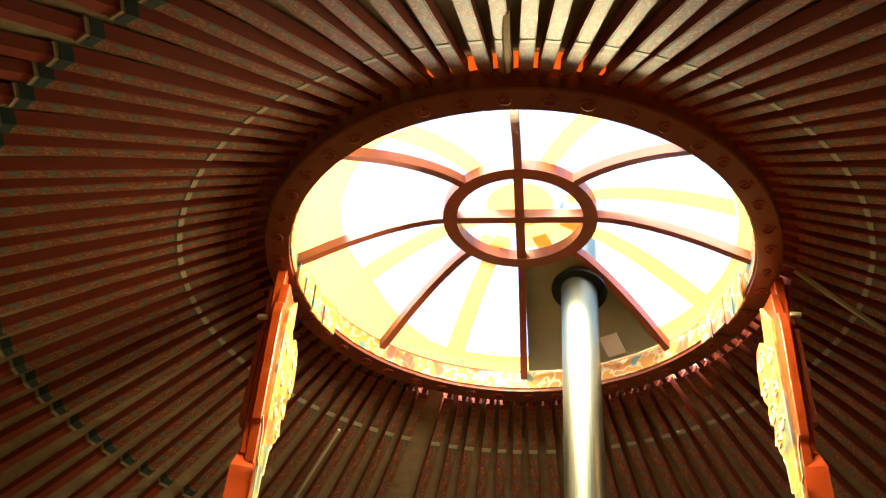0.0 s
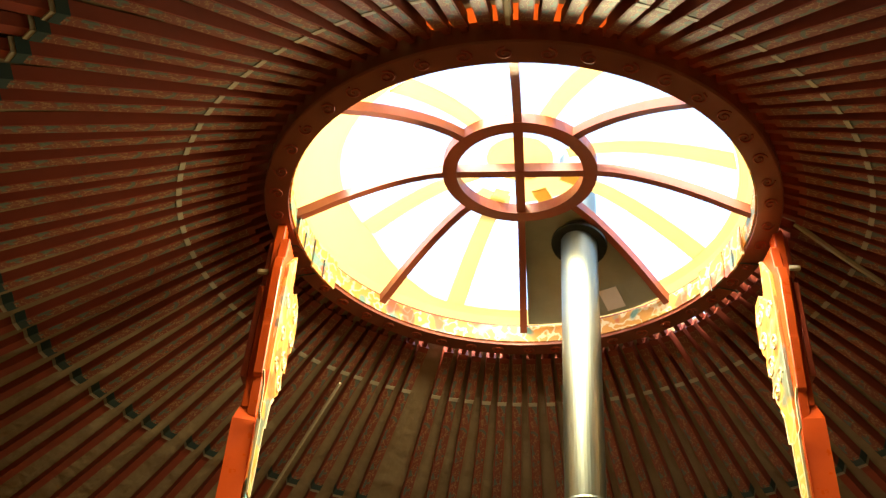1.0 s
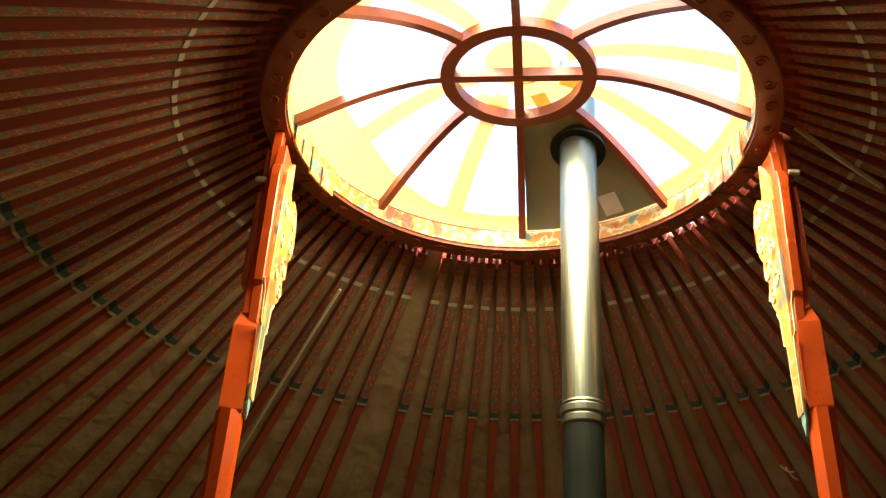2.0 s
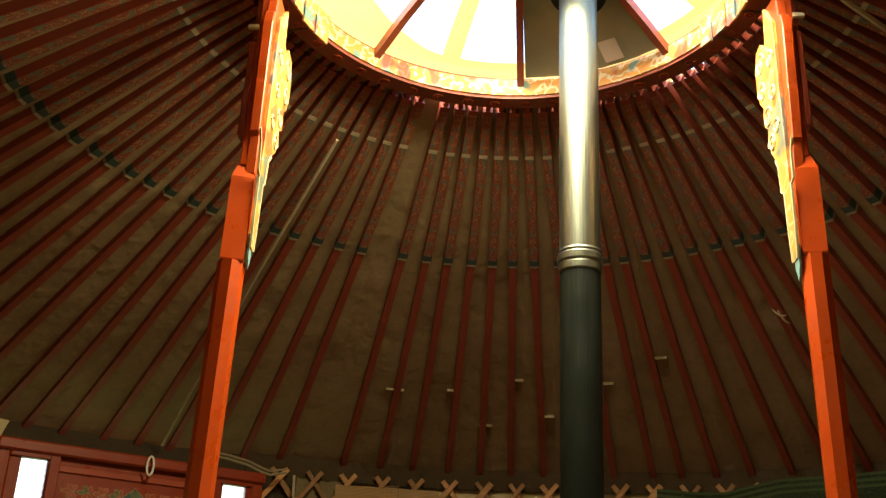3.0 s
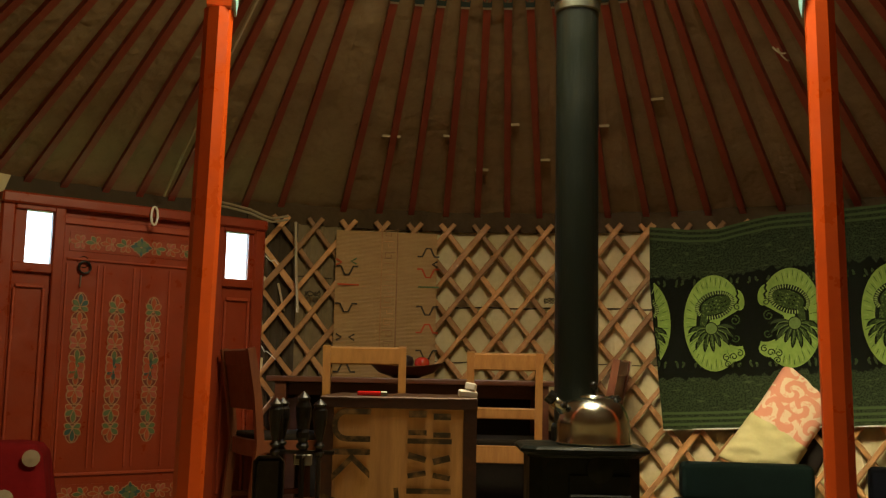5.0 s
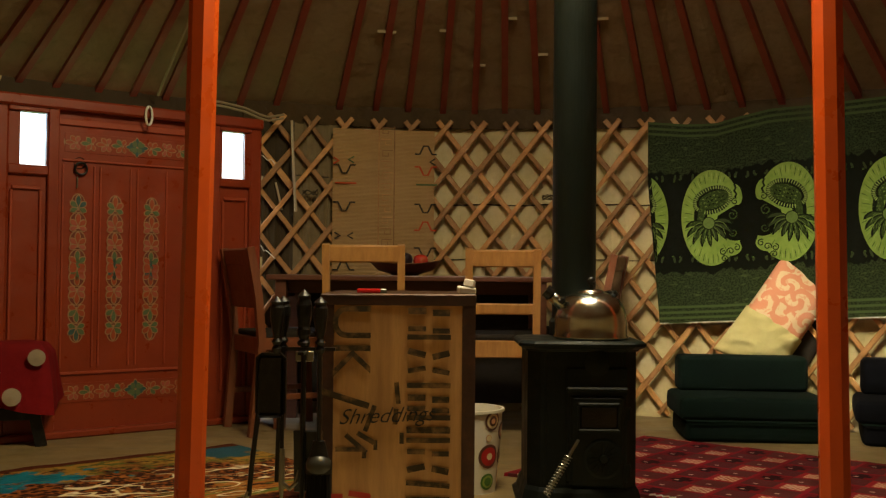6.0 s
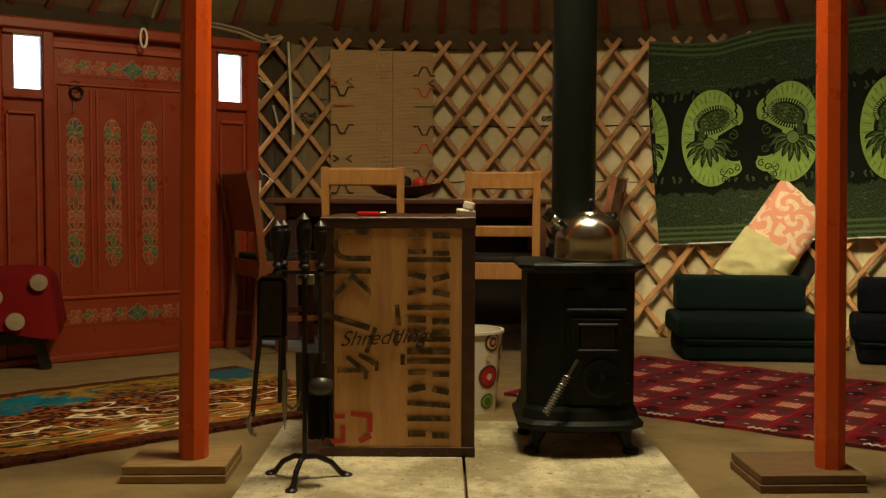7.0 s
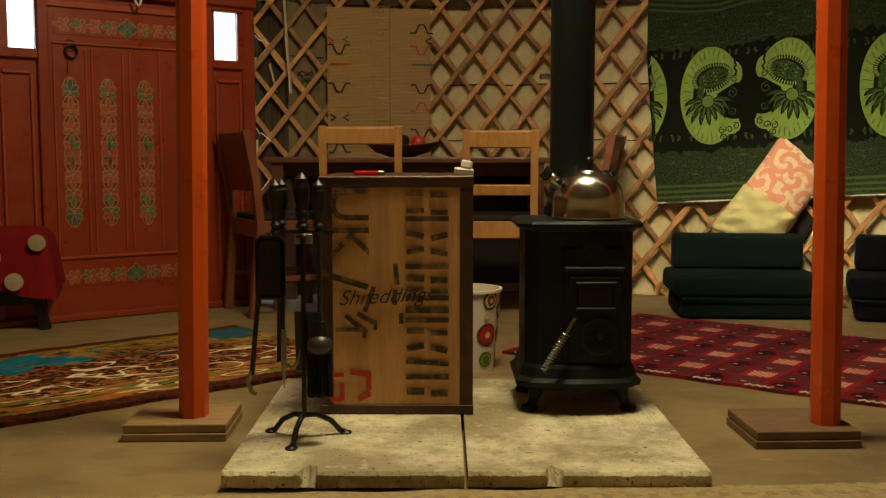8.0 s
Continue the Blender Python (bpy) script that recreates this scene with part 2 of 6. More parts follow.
# ---- roof poles ----
POLE_RED = paint("dull_red_pole_paint", (0.25, 0.042, 0.018), (0.12, 0.022, 0.012), 0.5)
POLE_PAINT = Mat("pole_ornament_paint", (0.19, 0.05, 0.025), 0.5)
x, y, z = POLE_PAINT.xyz()
curl = POLE_PAINT.noise(40.0, (1.0, 1.6, 1.6), 1.5)
line = POLE_PAINT.math("ABSOLUTE", POLE_PAINT.math("SUBTRACT", curl, 0.5))
POLE_PAINT.mix(POLE_PAINT.ramp(line, 0.015, 0.04, 0.85, 0.0), (0.34, 0.22, 0.1))
curl2 = POLE_PAINT.noise(24.0, (1.0, 1.6, 1.6), 1.0)
POLE_PAINT.mix(POLE_PAINT.ramp(curl2, 0.55, 0.62, 0.0, 0.8), (0.06, 0.15, 0.12))
POLE_PAINT.stain(5, (0.15, 0.04, 0.015), 0.4, 0.8, 0.5)
POLE_PAINT = POLE_PAINT.m
WHITE_PAINT = paint("worn_white_paint", (0.38, 0.33, 0.23), (0.2, 0.16, 0.1))
TEAL_PAINT = paint("dark_teal_paint", (0.022, 0.05, 0.045), (0.015, 0.025, 0.022))


def pole_piece(r0, r1, w, h, sink=0.0):
    return bar([(r0, 0, roof_z(r0) - sink), (r1, 0, roof_z(r1) - sink)], w, h)


def roof_pole():
    p = thing("roof_pole", "red painted roof pole with scrollwork near the crown", "roof pole", group="roof poles")
    part("shaft", pole_piece(1.53, 2.86, 0.032, 0.032), POLE_RED, p)
    part("peg", pole_piece(0.782, 0.85, 0.017, 0.03), POLE_RED, p)
    part("upper_shaft", pole_piece(0.85, 1.504, 0.036, 0.039), POLE_RED, p)
    part("ornament", pole_piece(0.862, 1.50, 0.029, 0.008, 0.0195), POLE_PAINT, p, "red panel with cream and green scrolls")
    part("tip", pole_piece(1.503, 1.532, 0.039, 0.042), TEAL_PAINT, p, "dark teal painted band")
    part("tip_edge", pole_piece(1.532, 1.543, 0.037, 0.040), WHITE_PAINT, p, "white painted edge")
    part("band", pole_piece(1.018, 1.032, 0.034, 0.008, 0.021), WHITE_PAINT, p, "worn white band")
    return p


step = 360.0 / N_POLES
first = None
for k in range(N_POLES):
    if k == 7:
        continue        # one pole is missing
    jitter = random.uniform(-0.45, 0.45)
    m = pose(CX - 0.02, CY + 0.03, 0, 0, 0, POLE_START + step * k + jitter)
    if first is None:
        first = roof_pole()
        first.matrix_basis = m
    else:
        copy_thing(first, m)

# ---- crown ----
CROWN_RED = paint("crown_red_paint", (0.25, 0.06, 0.025), (0.15, 0.036, 0.017))
crown = thing("yurt_crown", "red painted wooden crown ring with eight curved spokes", "crown", pose(CX - 0.015, CY + 0.02, 0))
part("rim", lathe([(0.715, 2.60), (0.785, 2.60), (0.79, 2.605), (0.79, 2.675), (0.78, 2.685), (0.715, 2.685), (0.715, 2.60)], 96), CROWN_RED, crown, smooth=False)
HUB_Z, HUB_R = 2.84, 0.235


def dome_z(r):
    f = min(max((r - HUB_R) / (0.72 - HUB_R), 0), 1)
    return HUB_Z - (HUB_Z - 2.655) * f ** 1.6


for k in range(8):
    a = radians(85 + 45 * k)
    pts = [((0.73 - 0.5 * f) * math.cos(a), (0.73 - 0.5 * f) * math.sin(a), dome_z(0.73 - 0.5 * f)) for f in [i / 8 for i in range(9)]]
    part("spoke", bar(pts, 0.025, 0.032), CROWN_RED, crown)
part("hub_ring", lathe([(0.205, HUB_Z - 0.02), (0.25, HUB_Z - 0.02), (0.25, HUB_Z + 0.02), (0.205, HUB_Z + 0.02), (0.205, HUB_Z - 0.02)], 48), CROWN_RED, crown)
for k in range(2):
    a = radians(85 + 90 * k)
    part("cross_bar", bar([(-0.21 * math.cos(a), -0.21 * math.sin(a), HUB_Z), (0.21 * math.cos(a), 0.21 * math.sin(a), HUB_Z)], 0.03, 0.03 + 0.004 * k), CROWN_RED, crown)


# canvas cover over the crown, with clear openings between its strips
COVER = Mat("yellow_canvas", (0.66, 0.5, 0.22), 0.9, spec=0.1)
COVER.stain(4, (0.5, 0.34, 0.1), 0.4, 0.75, 0.5).stain(300, (0.45, 0.3, 0.1), 0.5, 0.8, 0.3)
tr = COVER.t.nodes.new("ShaderNodeBsdfTranslucent")
tr.inputs[0].default_value = (0.95, 0.78, 0.42, 1)
mx = COVER.t.nodes.new("ShaderNodeMixShader")
mx.inputs[0].default_value = 0.62
out = COVER.t.nodes["Material Output"]
COVER.t.links.new(COVER.b.outputs[0], mx.inputs[1])
COVER.t.links.new(tr.outputs[0], mx.inputs[2])
COVER.t.links.new(mx.outputs[0], out.inputs[0])
COVER = COVER.m


def patch(edges, thick=0.004, lift=0.03):
    """A sheet on the crown's dome. edges: rows of (angle, r) pairs, from one side to the other."""
    bm = bmesh.new()
    lay = []
    for t in (0.0, thick):
        rows = []
        for row in edges:
            rows.append([bm.verts.new((r * math.cos(radians(a)), r * math.sin(radians(a)), dome_z(r) + lift + t)) for a, r in row])
        lay.append(rows)
    n, m = len(edges), len(edges[0])
    for rows in lay:
        for i in range(n - 1):
            for j in range(m - 1):
                bm.faces.new((rows[i][j], rows[i + 1][j], rows[i + 1][j + 1], rows[i][j + 1]))
    ring = [(0, j) for j in range(m)] + [(i, m - 1) for i in range(1, n)] + [(n - 1, j) for j in range(m - 2, -1, -1)] + [(i, 0) for i in range(n - 2, 0, -1)]
    for (i, j), (k, l) in zip(ring, ring[1:] + ring[:1]):
        bm.faces.new((lay[0][i][j], lay[0][k][l], lay[1][k][l], lay[1][i][j]))
    bmesh.ops.recalc_face_normals(bm, faces=bm.faces[:])
    return bm


cover = thing("crown_cover", "yellow canvas cover with clear window openings over the crown", "canvas cover", pose(CX - 0.015, CY + 0.02, 0))
for a, w0, w1 in ((152, 0.05, 0.075), (107, 0.05, 0.07), (22, 0.05, 0.075), (-20, 0.045, 0.08), (-72, 0.05, 0.07), (230, 0.05, 0.085), (63, 0.05, 0.07)):
    rows = []
    d = abs((a - 188 + 180) % 360 - 180)
    end = 0.57 + 0.10 * min(max((d - 40) / 35, 0), 1)
    for i in range(7):
        r = 0.16 + i * (end - 0.16) / 6
        w = w0 + (w1 - w0) * i / 6
        rows.append([(a - math.degrees(w / 2 / r), r), (a, r), (a + math.degrees(w / 2 / r), r)])
    part("strip", patch(rows, lift=0.034), COVER, cover)
border = []
for k in range(73):
    a = 5 * k
    d = abs((a - 188 + 180) % 360 - 180)
    inner = 0.575 + 0.10 * min(max((d - 40) / 35, 0), 1)
    border.append([(a, inner), (a, 0.7), (a, 0.765)])
part("border", patch(border, lift=0.042), COVER, cover)
part("cap", patch([[(a, 0.002), (a, 0.06), (a, 0.11)] for a in range(0, 361, 20)], lift=0.046), COVER, cover)
part("flap", patch([[(a, 0.1), (a, 0.18), (a, 0.235)] for a in range(8, 84, 15)], lift=0.05), COVER, cover)
part("flap", patch([[(a, 0.2), (a, 0.28), (a, 0.31)] for a in range(95, 126, 10)], lift=0.05), COVER, cover)

# added translucent orange sheet: gives the sky in the chinks a lit-wood glow
CHINK_GLOW = Mat("orange_chink_glow", (0.55, 0.2, 0.05), 0.95, spec=0.1)
st = CHINK_GLOW.t.nodes.new("ShaderNodeBsdfTranslucent")
st.inputs[0].default_value = (0.7, 0.26, 0.07, 1)
sm = CHINK_GLOW.t.nodes.new("ShaderNodeMixShader")
CHINK_GLOW.t.links.new(CHINK_GLOW.b.outputs[0], sm.inputs[1])
CHINK_GLOW.t.links.new(st.outputs[0], sm.inputs[2])
CHINK_GLOW.t.links.new(sm.outputs[0], CHINK_GLOW.t.nodes["Material Output"].inputs[0])
part("chink_fill", patch([[(a, 0.755), (a, 0.80 + 0.012 * math.sin(a * 0.7)), (a, 0.855)] for a in range(-115, 1, 4)], lift=0.052), CHINK_GLOW.m, cover, "added orange sheet that colours the daylight in the chinks")
part("felt_lap", patch([[(a, 0.755), (a, 0.82), (a, 0.88)] for a in range(-205, -114, 3)], lift=0.05), CANVAS, cover, "dark canvas lap round the crown")

# ornament along the rim's inner face: a row of small painted tiles
RIM_PAINT = Mat("rim_scroll_paint", (0.6, 0.28, 0.05), 0.5)
c1 = RIM_PAINT.noise(22.0, (1, 1, 1), 1.5)
RIM_PAINT.mix(RIM_PAINT.ramp(RIM_PAINT.math("ABSOLUTE", RIM_PAINT.math("SUBTRACT", c1, 0.5)), 0.02, 0.05, 0.9, 0.0), (0.75, 0.66, 0.42))
RIM_PAINT.mix(RIM_PAINT.ramp(RIM_PAINT.noise(13.0, (1, 1, 1), 0.5), 0.6, 0.66, 0.0, 0.85), (0.05, 0.25, 0.24))
RIM_PAINT.mix(RIM_PAINT.ramp(RIM_PAINT.noise(11.0, (1.1, 1, 1), 0.5), 0.62, 0.67, 0.0, 0.8), (0.5, 0.06, 0.03))
RIM_PAINT = RIM_PAINT.m
for k in range(32):
    part("rim_panel", lathe([(0.709, 2.612), (0.7145, 2.612), (0.7145, 2.675), (0.709, 2.675), (0.709, 2.612)], 3, pose(0, 0, 0, 0, 0, 11.25 * k), arc=11.2), RIM_PAINT, crown, "painted scroll panel")
# carved scrolls under the rim
for k in range(44):
    a = radians(360 / 44 * k + 2)
    twist = 1 if k % 2 else -1
    pts = [((0.75 + 0.021 * (1 - f / 17) * math.cos(0.62 * f)) * math.cos(a) - twist * 0.026 * (1 - f / 17) * math.sin(0.62 * f) * math.sin(a),
            (0.75 + 0.021 * (1 - f / 17) * math.cos(0.62 * f)) * math.sin(a) + twist * 0.026 * (1 - f / 17) * math.sin(0.62 * f) * math.cos(a), 2.5985) for f in range(15)]
    part("rim_scroll", sweep(pts, 0.0032, 5), RED_WOOD, crown, "carved scroll")

# carved plates tied to the rim's inner face beside the posts
for a0, span in ((150, 26), (3, 24)):
    for k in range(2):
        a1 = a0 + k * span / 2
        part("tied_plate", lathe([(0.697, 2.572 + 0.012 * k), (0.704, 2.572 + 0.012 * k), (0.704, 2.682), (0.697, 2.682), (0.697, 2.572 + 0.012 * k)], 4, pose(0, 0, 0, 0, 0, a1), arc=span / 2 - 0.8), RIM_PAINT, crown, "painted plate tied to the rim")
        t1 = radians(a1 + span / 4)
        cc, ss = math.cos(t1), math.sin(t1)
        part("tie", sweep([(0.6935 * cc, 0.6935 * ss, 2.64), (0.693 * cc, 0.693 * ss, 2.57), (0.72 * cc, 0.72 * ss, 2.592), (0.795 * cc, 0.795 * ss, 2.598)], 0.0025, 5), TEAL_PAINT, crown, "dark tie cord")

# ---- posts ----
CARVED = Mat("carved_yellow_paint", (0.68, 0.34, 0.07), 0.5)
c1 = CARVED.noise(14.0, (1, 1, 1), 1.0)
CARVED.mix(CARVED.ramp(CARVED.math("ABSOLUTE", CARVED.math("SUBTRACT", c1, 0.5)), 0.015, 0.045, 0.95, 0.0), (0.7, 0.56, 0.3))
CARVED.mix(CARVED.ramp(CARVED.noise(9.0, (1, 1, 1.2), 0.5), 0.6, 0.66, 0.0, 0.8), (0.05, 0.17, 0.17))
CARVED.mix(CARVED.ramp(CARVED.noise(10.0, (1.2, 1, 1), 0.5), 0.62, 0.68, 0.0, 0.8), (0.55, 0.12, 0.03))
CARVED.bump(c1, 0.8, 0.012)
CARVED = CARVED.m
CREAM = paint("cream_paint", (0.75, 0.66, 0.42), (0.55, 0.42, 0.2))


def chamfered(w, z0, z1, c):
    pts = []
    h = w / 2
    for x, y in ((h, h - c), (h - c, h), (-h + c, h), (-h, h - c), (-h, -h + c), (-h + c, -h), (h - c, -h), (h, -h + c)):
        pts.append((x, y))
    bm = bmesh.new()
    lo = [bm.verts.new((x, y, z0)) for x, y in pts]
    hi = [bm.verts.new((x, y, z1)) for x, y in pts]
    for i in range(8):
        bm.faces.new((lo[i], lo[(i + 1) % 8], hi[(i + 1) % 8], hi[i]))
    bm.faces.new(lo[::-1])
    bm.faces.new(hi)
    return bm


def wing(spread, grow=0.0):
    """The carved bracket's scalloped outline: (y, z), from the bottom tip up."""
    edge = [(0.022, 1.72), (0.03, 1.80), (0.034, 1.93), (0.058, 1.94), (0.062, 2.02), (0.082, 2.05), (0.115, 2.09), (0.128, 2.14),
            (0.118, 2.17), (0.148, 2.19), (0.152, 2.23), (0.142, 2.25), (0.172, 2.28), (0.19, 2.34), (0.188, 2.40), (0.165, 2.45), (0.12, 2.46), (0.09, 2.42), (0.07, 2.44), (0.06, 2.55)]
    return [(y * (1 - grow) * (1 + spread * min(max((z - 1.98) / 0.12, 0), 1)), z) for y, z in edge]


def tapered_block(w, z0, tall, taper):
    """A square block whose top end is cut down to half its width."""
    bm = bmesh.new()
    h = w / 2
    rings = [[bm.verts.new((a * k * h, b * k * h, z)) for a, b in ((1, 1), (-1, 1), (-1, -1), (1, -1))]
             for k, z in ((0.94, z0), (1.0, z0 + 0.006), (1.0, z0 + tall - taper), (0.5, z0 + tall))]
    for p, q in zip(rings, rings[1:]):
        for i in range(4):
            bm.faces.new((p[i], p[(i + 1) % 4], q[(i + 1) % 4], q[i]))
    bm.faces.new(rings[0][::-1])
    bm.faces.new(rings[-1])
    return bm


def support_post(x, y, lean, inward, turn, low, spread):
    p = thing("support_post", "orange painted wooden post with carved yellow bracket under the crown", "post", pose(x, y, 0.045, 0, lean, 0), group="support posts")
    part("shaft", chamfered(0.070, 0.0, low + 0.002, 0.0203), ORANGE_POST, p, m=pose(0, 0, 0, 0, 0, turn))
    part("block", tapered_block(0.064, low, 0.30, 0.05), ORANGE_POST, p, m=pose(0, 0, 0, 0, 0, 12 * inward))
    part("upper_shaft", box(0.030, 0.05, 2.57 - low - 0.29, pose(0.004 * inward, 0, (2.57 + low + 0.29) / 2), 0.003), ORANGE_POST, p)
    part("back_board", box(0.020, 0.05, 0.31, pose(-0.021 * inward, 0, low + 0.54), 0.003), RED_WOOD, p)
    part("back_board", box(0.016, 0.04, 0.15, pose(-0.019 * inward, 0.005, low + 0.79), 0.003), RED_WOOD, p)
    part("peg", box(0.034, 0.014, 0.014, pose(-0.026 * inward, -0.024, low + 0.745), 0.002), CREAM, p, "pale wooden peg")
    edge = wing(spread)
    near = [(0.022, 1.72), (0.034, 1.93), (0.06, 1.94), (0.075, 2.06), (0.10, 2.065), (0.125, 2.22), (0.12, 2.23), (0.135, 2.30), (0.15, 2.42), (0.13, 2.46), (0.08, 2.47), (0.06, 2.55)]
    outline = edge + [(-0.4 * q, z) for q, z in reversed(near)]
    turn90 = pose(0.022 * inward, 0, -0.045, 0, 0, 90)
    part("bracket", prism(outline, 0.03, turn90, bevel=0.003), ORANGE_POST, p)
    inner = wing(spread, 0.12)
    outline2 = inner + [(-0.012, z) for q, z in reversed(near[::3])]
    part("carving", prism(outline2, 0.014, pose(0.043 * inward, 0, -0.045, 0, 0, 90), bevel=0.002), CARVED, p, "carved yellow scroll panel")
    for cy_, cz_, r0, twist in ((0.085, 2.11, 0.032, 1), (0.10, 2.20, 0.036, -1), (0.13, 2.30, 0.036, 1), (0.125, 2.39, 0.04, -1), (0.04, 2.25, 0.03, 1), (0.035, 2.36, 0.03, -1), (0.035, 2.14, 0.026, -1)):
        pts = [(0.051 * inward, (0.9 + spread) * cy_ + twist * r0 * (1 - k / 20) * math.cos(k * 0.55), cz_ - 0.045 + r0 * (1 - k / 20) * math.sin(k * 0.55)) for k in range(18)]
        part("scroll", sweep(pts, 0.0042, 5), CREAM, p, "carved cream scroll")
    for s in (-1, 1):
        part("edging", bar([(0.05 * inward, s * q * 0.86, z - 0.045) for q, z in edge[:6]], 0.007, 0.006, up=(1, 0, 0)), CREAM, p, "cream beaded edging")
    part("tip", prism([(-0.016, 1.70), (0, 1.66), (0.016, 1.70), (0.018, 1.76), (-0.018, 1.76)], 0.006, pose(0.044 * inward, 0, -0.045, 0, 0, 90)), paint("pale_blue_paint", (0.25, 0.5, 0.55), (0.1, 0.25, 0.3)), p, "pale blue painted tip")
    return p


support_post(-0.650, 2.605, 0.85, 1, -8.8, 1.63, 0.5)
support_post(0.970, 2.533, -0.95, -1, -12, 1.685, 0.05)


def post_base(x, y, turn, wood_, label):
    p = thing("post_base", label, "board base", pose(x, y, 0, 0, 0, turn), group="post bases")
    part("board", box(0.264, 0.236, 0.020, pose(0, 0, 0.011), 0.002), wood_, p)
    part("board", box(0.260, 0.233, 0.021, pose(0.001, 0.002, 0.0335), 0.002), wood_, p)
    return p


post_base(-0.682, 2.628, 1.5, BASE_WOOD, "two stacked pale plywood boards under a post")
post_base(0.897, 2.566, 2.0, OLD_BASE_WOOD, "two stacked brown stained boards under a post")
WORN_STEEL = Mat("worn_grey_steel", (0.3, 0.29, 0.25), 0.4, 0.8).m

# ---- hearth ----
def slab(x0, x1, y0, y1, z, seed, notch):
    """A thick paving slab with a chipped front edge."""
    rng = random.Random(seed)
    bm = bmesh.new()
    n = 96
    rows = []
    for k in range(n + 1):
        f = k / n
        x = x0 + (x1 - x0) * f
        ragged = noise.noise(Vector((f * 13, seed, 0))) + 0.8 * noise.noise(Vector((f * 41, seed, 3)))
        chip = max(0, 0.004 + 0.011 * ragged + rng.gauss(0, 0.0012))
        drop = max(0, 0.4 * chip)
        if abs(f - notch) < 0.034:
            deep = 1 - (abs(f - notch) / 0.034) ** 2
            rough_ = 0.6 + 0.8 * rng.random()
            chip, drop = chip + 0.034 * min(deep * 2, 1) * rough_, drop + 0.014 * min(deep * 2, 1) * rough_
        rows.append([(x, y0 + 0.03, 0.0), (x, y0 + 0.003 + rng.gauss(0, 0.001), 0.009 + 0.003 * ragged), (x, y0 + chip * 0.4, z - 0.006 - drop), (x, y0 + 0.006 + chip, z - 0.001 * rng.random()),
                     (x, y0 + 0.055 + chip * 0.2, z), (x, (y0 + y1) / 2, z + rng.gauss(0, 0.0006)), (x, y1, z), (x, y1, 0.0)])
    vs = [[bm.verts.new(p) for p in row] for row in rows]
    for p, q in zip(vs, vs[1:]):
        for i in range(8):
            bm.faces.new((p[i], q[i], q[(i + 1) % 8], p[(i + 1) % 8]))
    bm.faces.new(vs[0])
    bm.faces.new(vs[-1][::-1])
    bmesh.ops.recalc_face_normals(bm, faces=bm.faces[:])
    ob = part("hearth_slab", bm, CONCRETE)
    return tagged(ob, "weathered concrete paving slab with chipped front edge", "hearth slab", "hearth slabs")


slab(-0.476, 0.046, 2.125, 3.05, 0.044, 3, 0.36)
slab(0.054, 0.578, 2.130, 3.05, 0.042, 8, 0.36)
HZ = 0.044

# tea chest
PLY = wood("chest_plywood", (0.58, 0.32, 0.12), (0.3, 0.14, 0.045), 0.5, (9, 9, 1.0), 4.0)
TIN = Mat("rusty_tin_edging", (0.055, 0.026, 0.016), 0.5, 0.4)
TIN.stain(18, (0.11, 0.045, 0.02), 0.45, 0.7, 0.7).stain(60, (0.04, 0.025, 0.02), 0.5, 0.75, 0.6).bump(TIN.noise(35), 0.5, 0.004)
TIN = TIN.m
INK = Mat("faded_black_stencil_ink", (0.05, 0.036, 0.018), 0.85, spec=0.2)
INK.stain(30, (0.32, 0.18, 0.07), 0.46, 0.66, 0.7)
INK = INK.m
RED_INK = Mat("red_stencil_ink", (0.42, 0.03, 0.02), 0.8)
RED_INK.stain(25, (0.35, 0.16, 0.07), 0.5, 0.75, 0.6)
RED_INK = RED_INK.m
CW, CD, CH = 0.398, 0.47, 0.618
chest = thing("tea_chest", "plywood tea chest with rusty tin edging and stencilled lettering", "chest", pose(-0.121, 2.616 + CD / 2, HZ))
part("body", box(CW - 0.006, CD - 0.006, CH - 0.006, pose(0, 0, CH / 2)), PLY, chest)
F = -CD / 2
for sx in (-1, 1):
    for sy in (-1, 1):
        part("corner_strip", prism([(0, 0), (0.034 * -sx, 0), (0.034 * -sx, 0.002), (0.002 * -sx, 0.002), (0.002 * -sx, 0.034), (0, 0.034)], CH,
             pose(sx * CW / 2, sy * CD / 2, CH / 2) @ Matrix.Diagonal((1, -sy, 1, 1)) @ pose(0, 0, 0, -90, 0, 0)), TIN, chest)
for z in (0.0125, CH - 0.011):
    part("edge_strip", box(CW + 0.003, 0.003, 0.025, pose(0, F, z), 0.001), TIN, chest)
    part("edge_strip", box(CW + 0.003, 0.003, 0.018, pose(0, -F, z), 0.001), TIN, chest)
    for sx in (-1, 1):
        part("edge_strip", box(0.003, CD + 0.002, 0.018, pose(sx * CW / 2, 0, z), 0.001), TIN, chest)
bm = box(CW + 0.004, CD + 0.004, 0.010, pose(0, 0, CH + 0.001), 0.003)
bmesh.ops.subdivide_edges(bm, edges=[e for e in bm.edges if e.calc_length() > 0.1], cuts=24, use_grid_fill=True)
for v in bm.verts:
    v.co += Vector((0, 0.0012, 0.0022)) * noise.noise(v.co * 17) + Vector((0, 0, 0.0012)) * noise.noise(v.co * 55)
part("lid", bm, TIN, chest, "dented brown lid")
for k in range(9):
    part("tack", lathe([(0.0, -0.002), (0.003, -0.001), (0.0035, 0.001)], 8, pose(-0.17 + 0.043 * k, F - 0.002, 0.01, 90)), STEEL, chest)


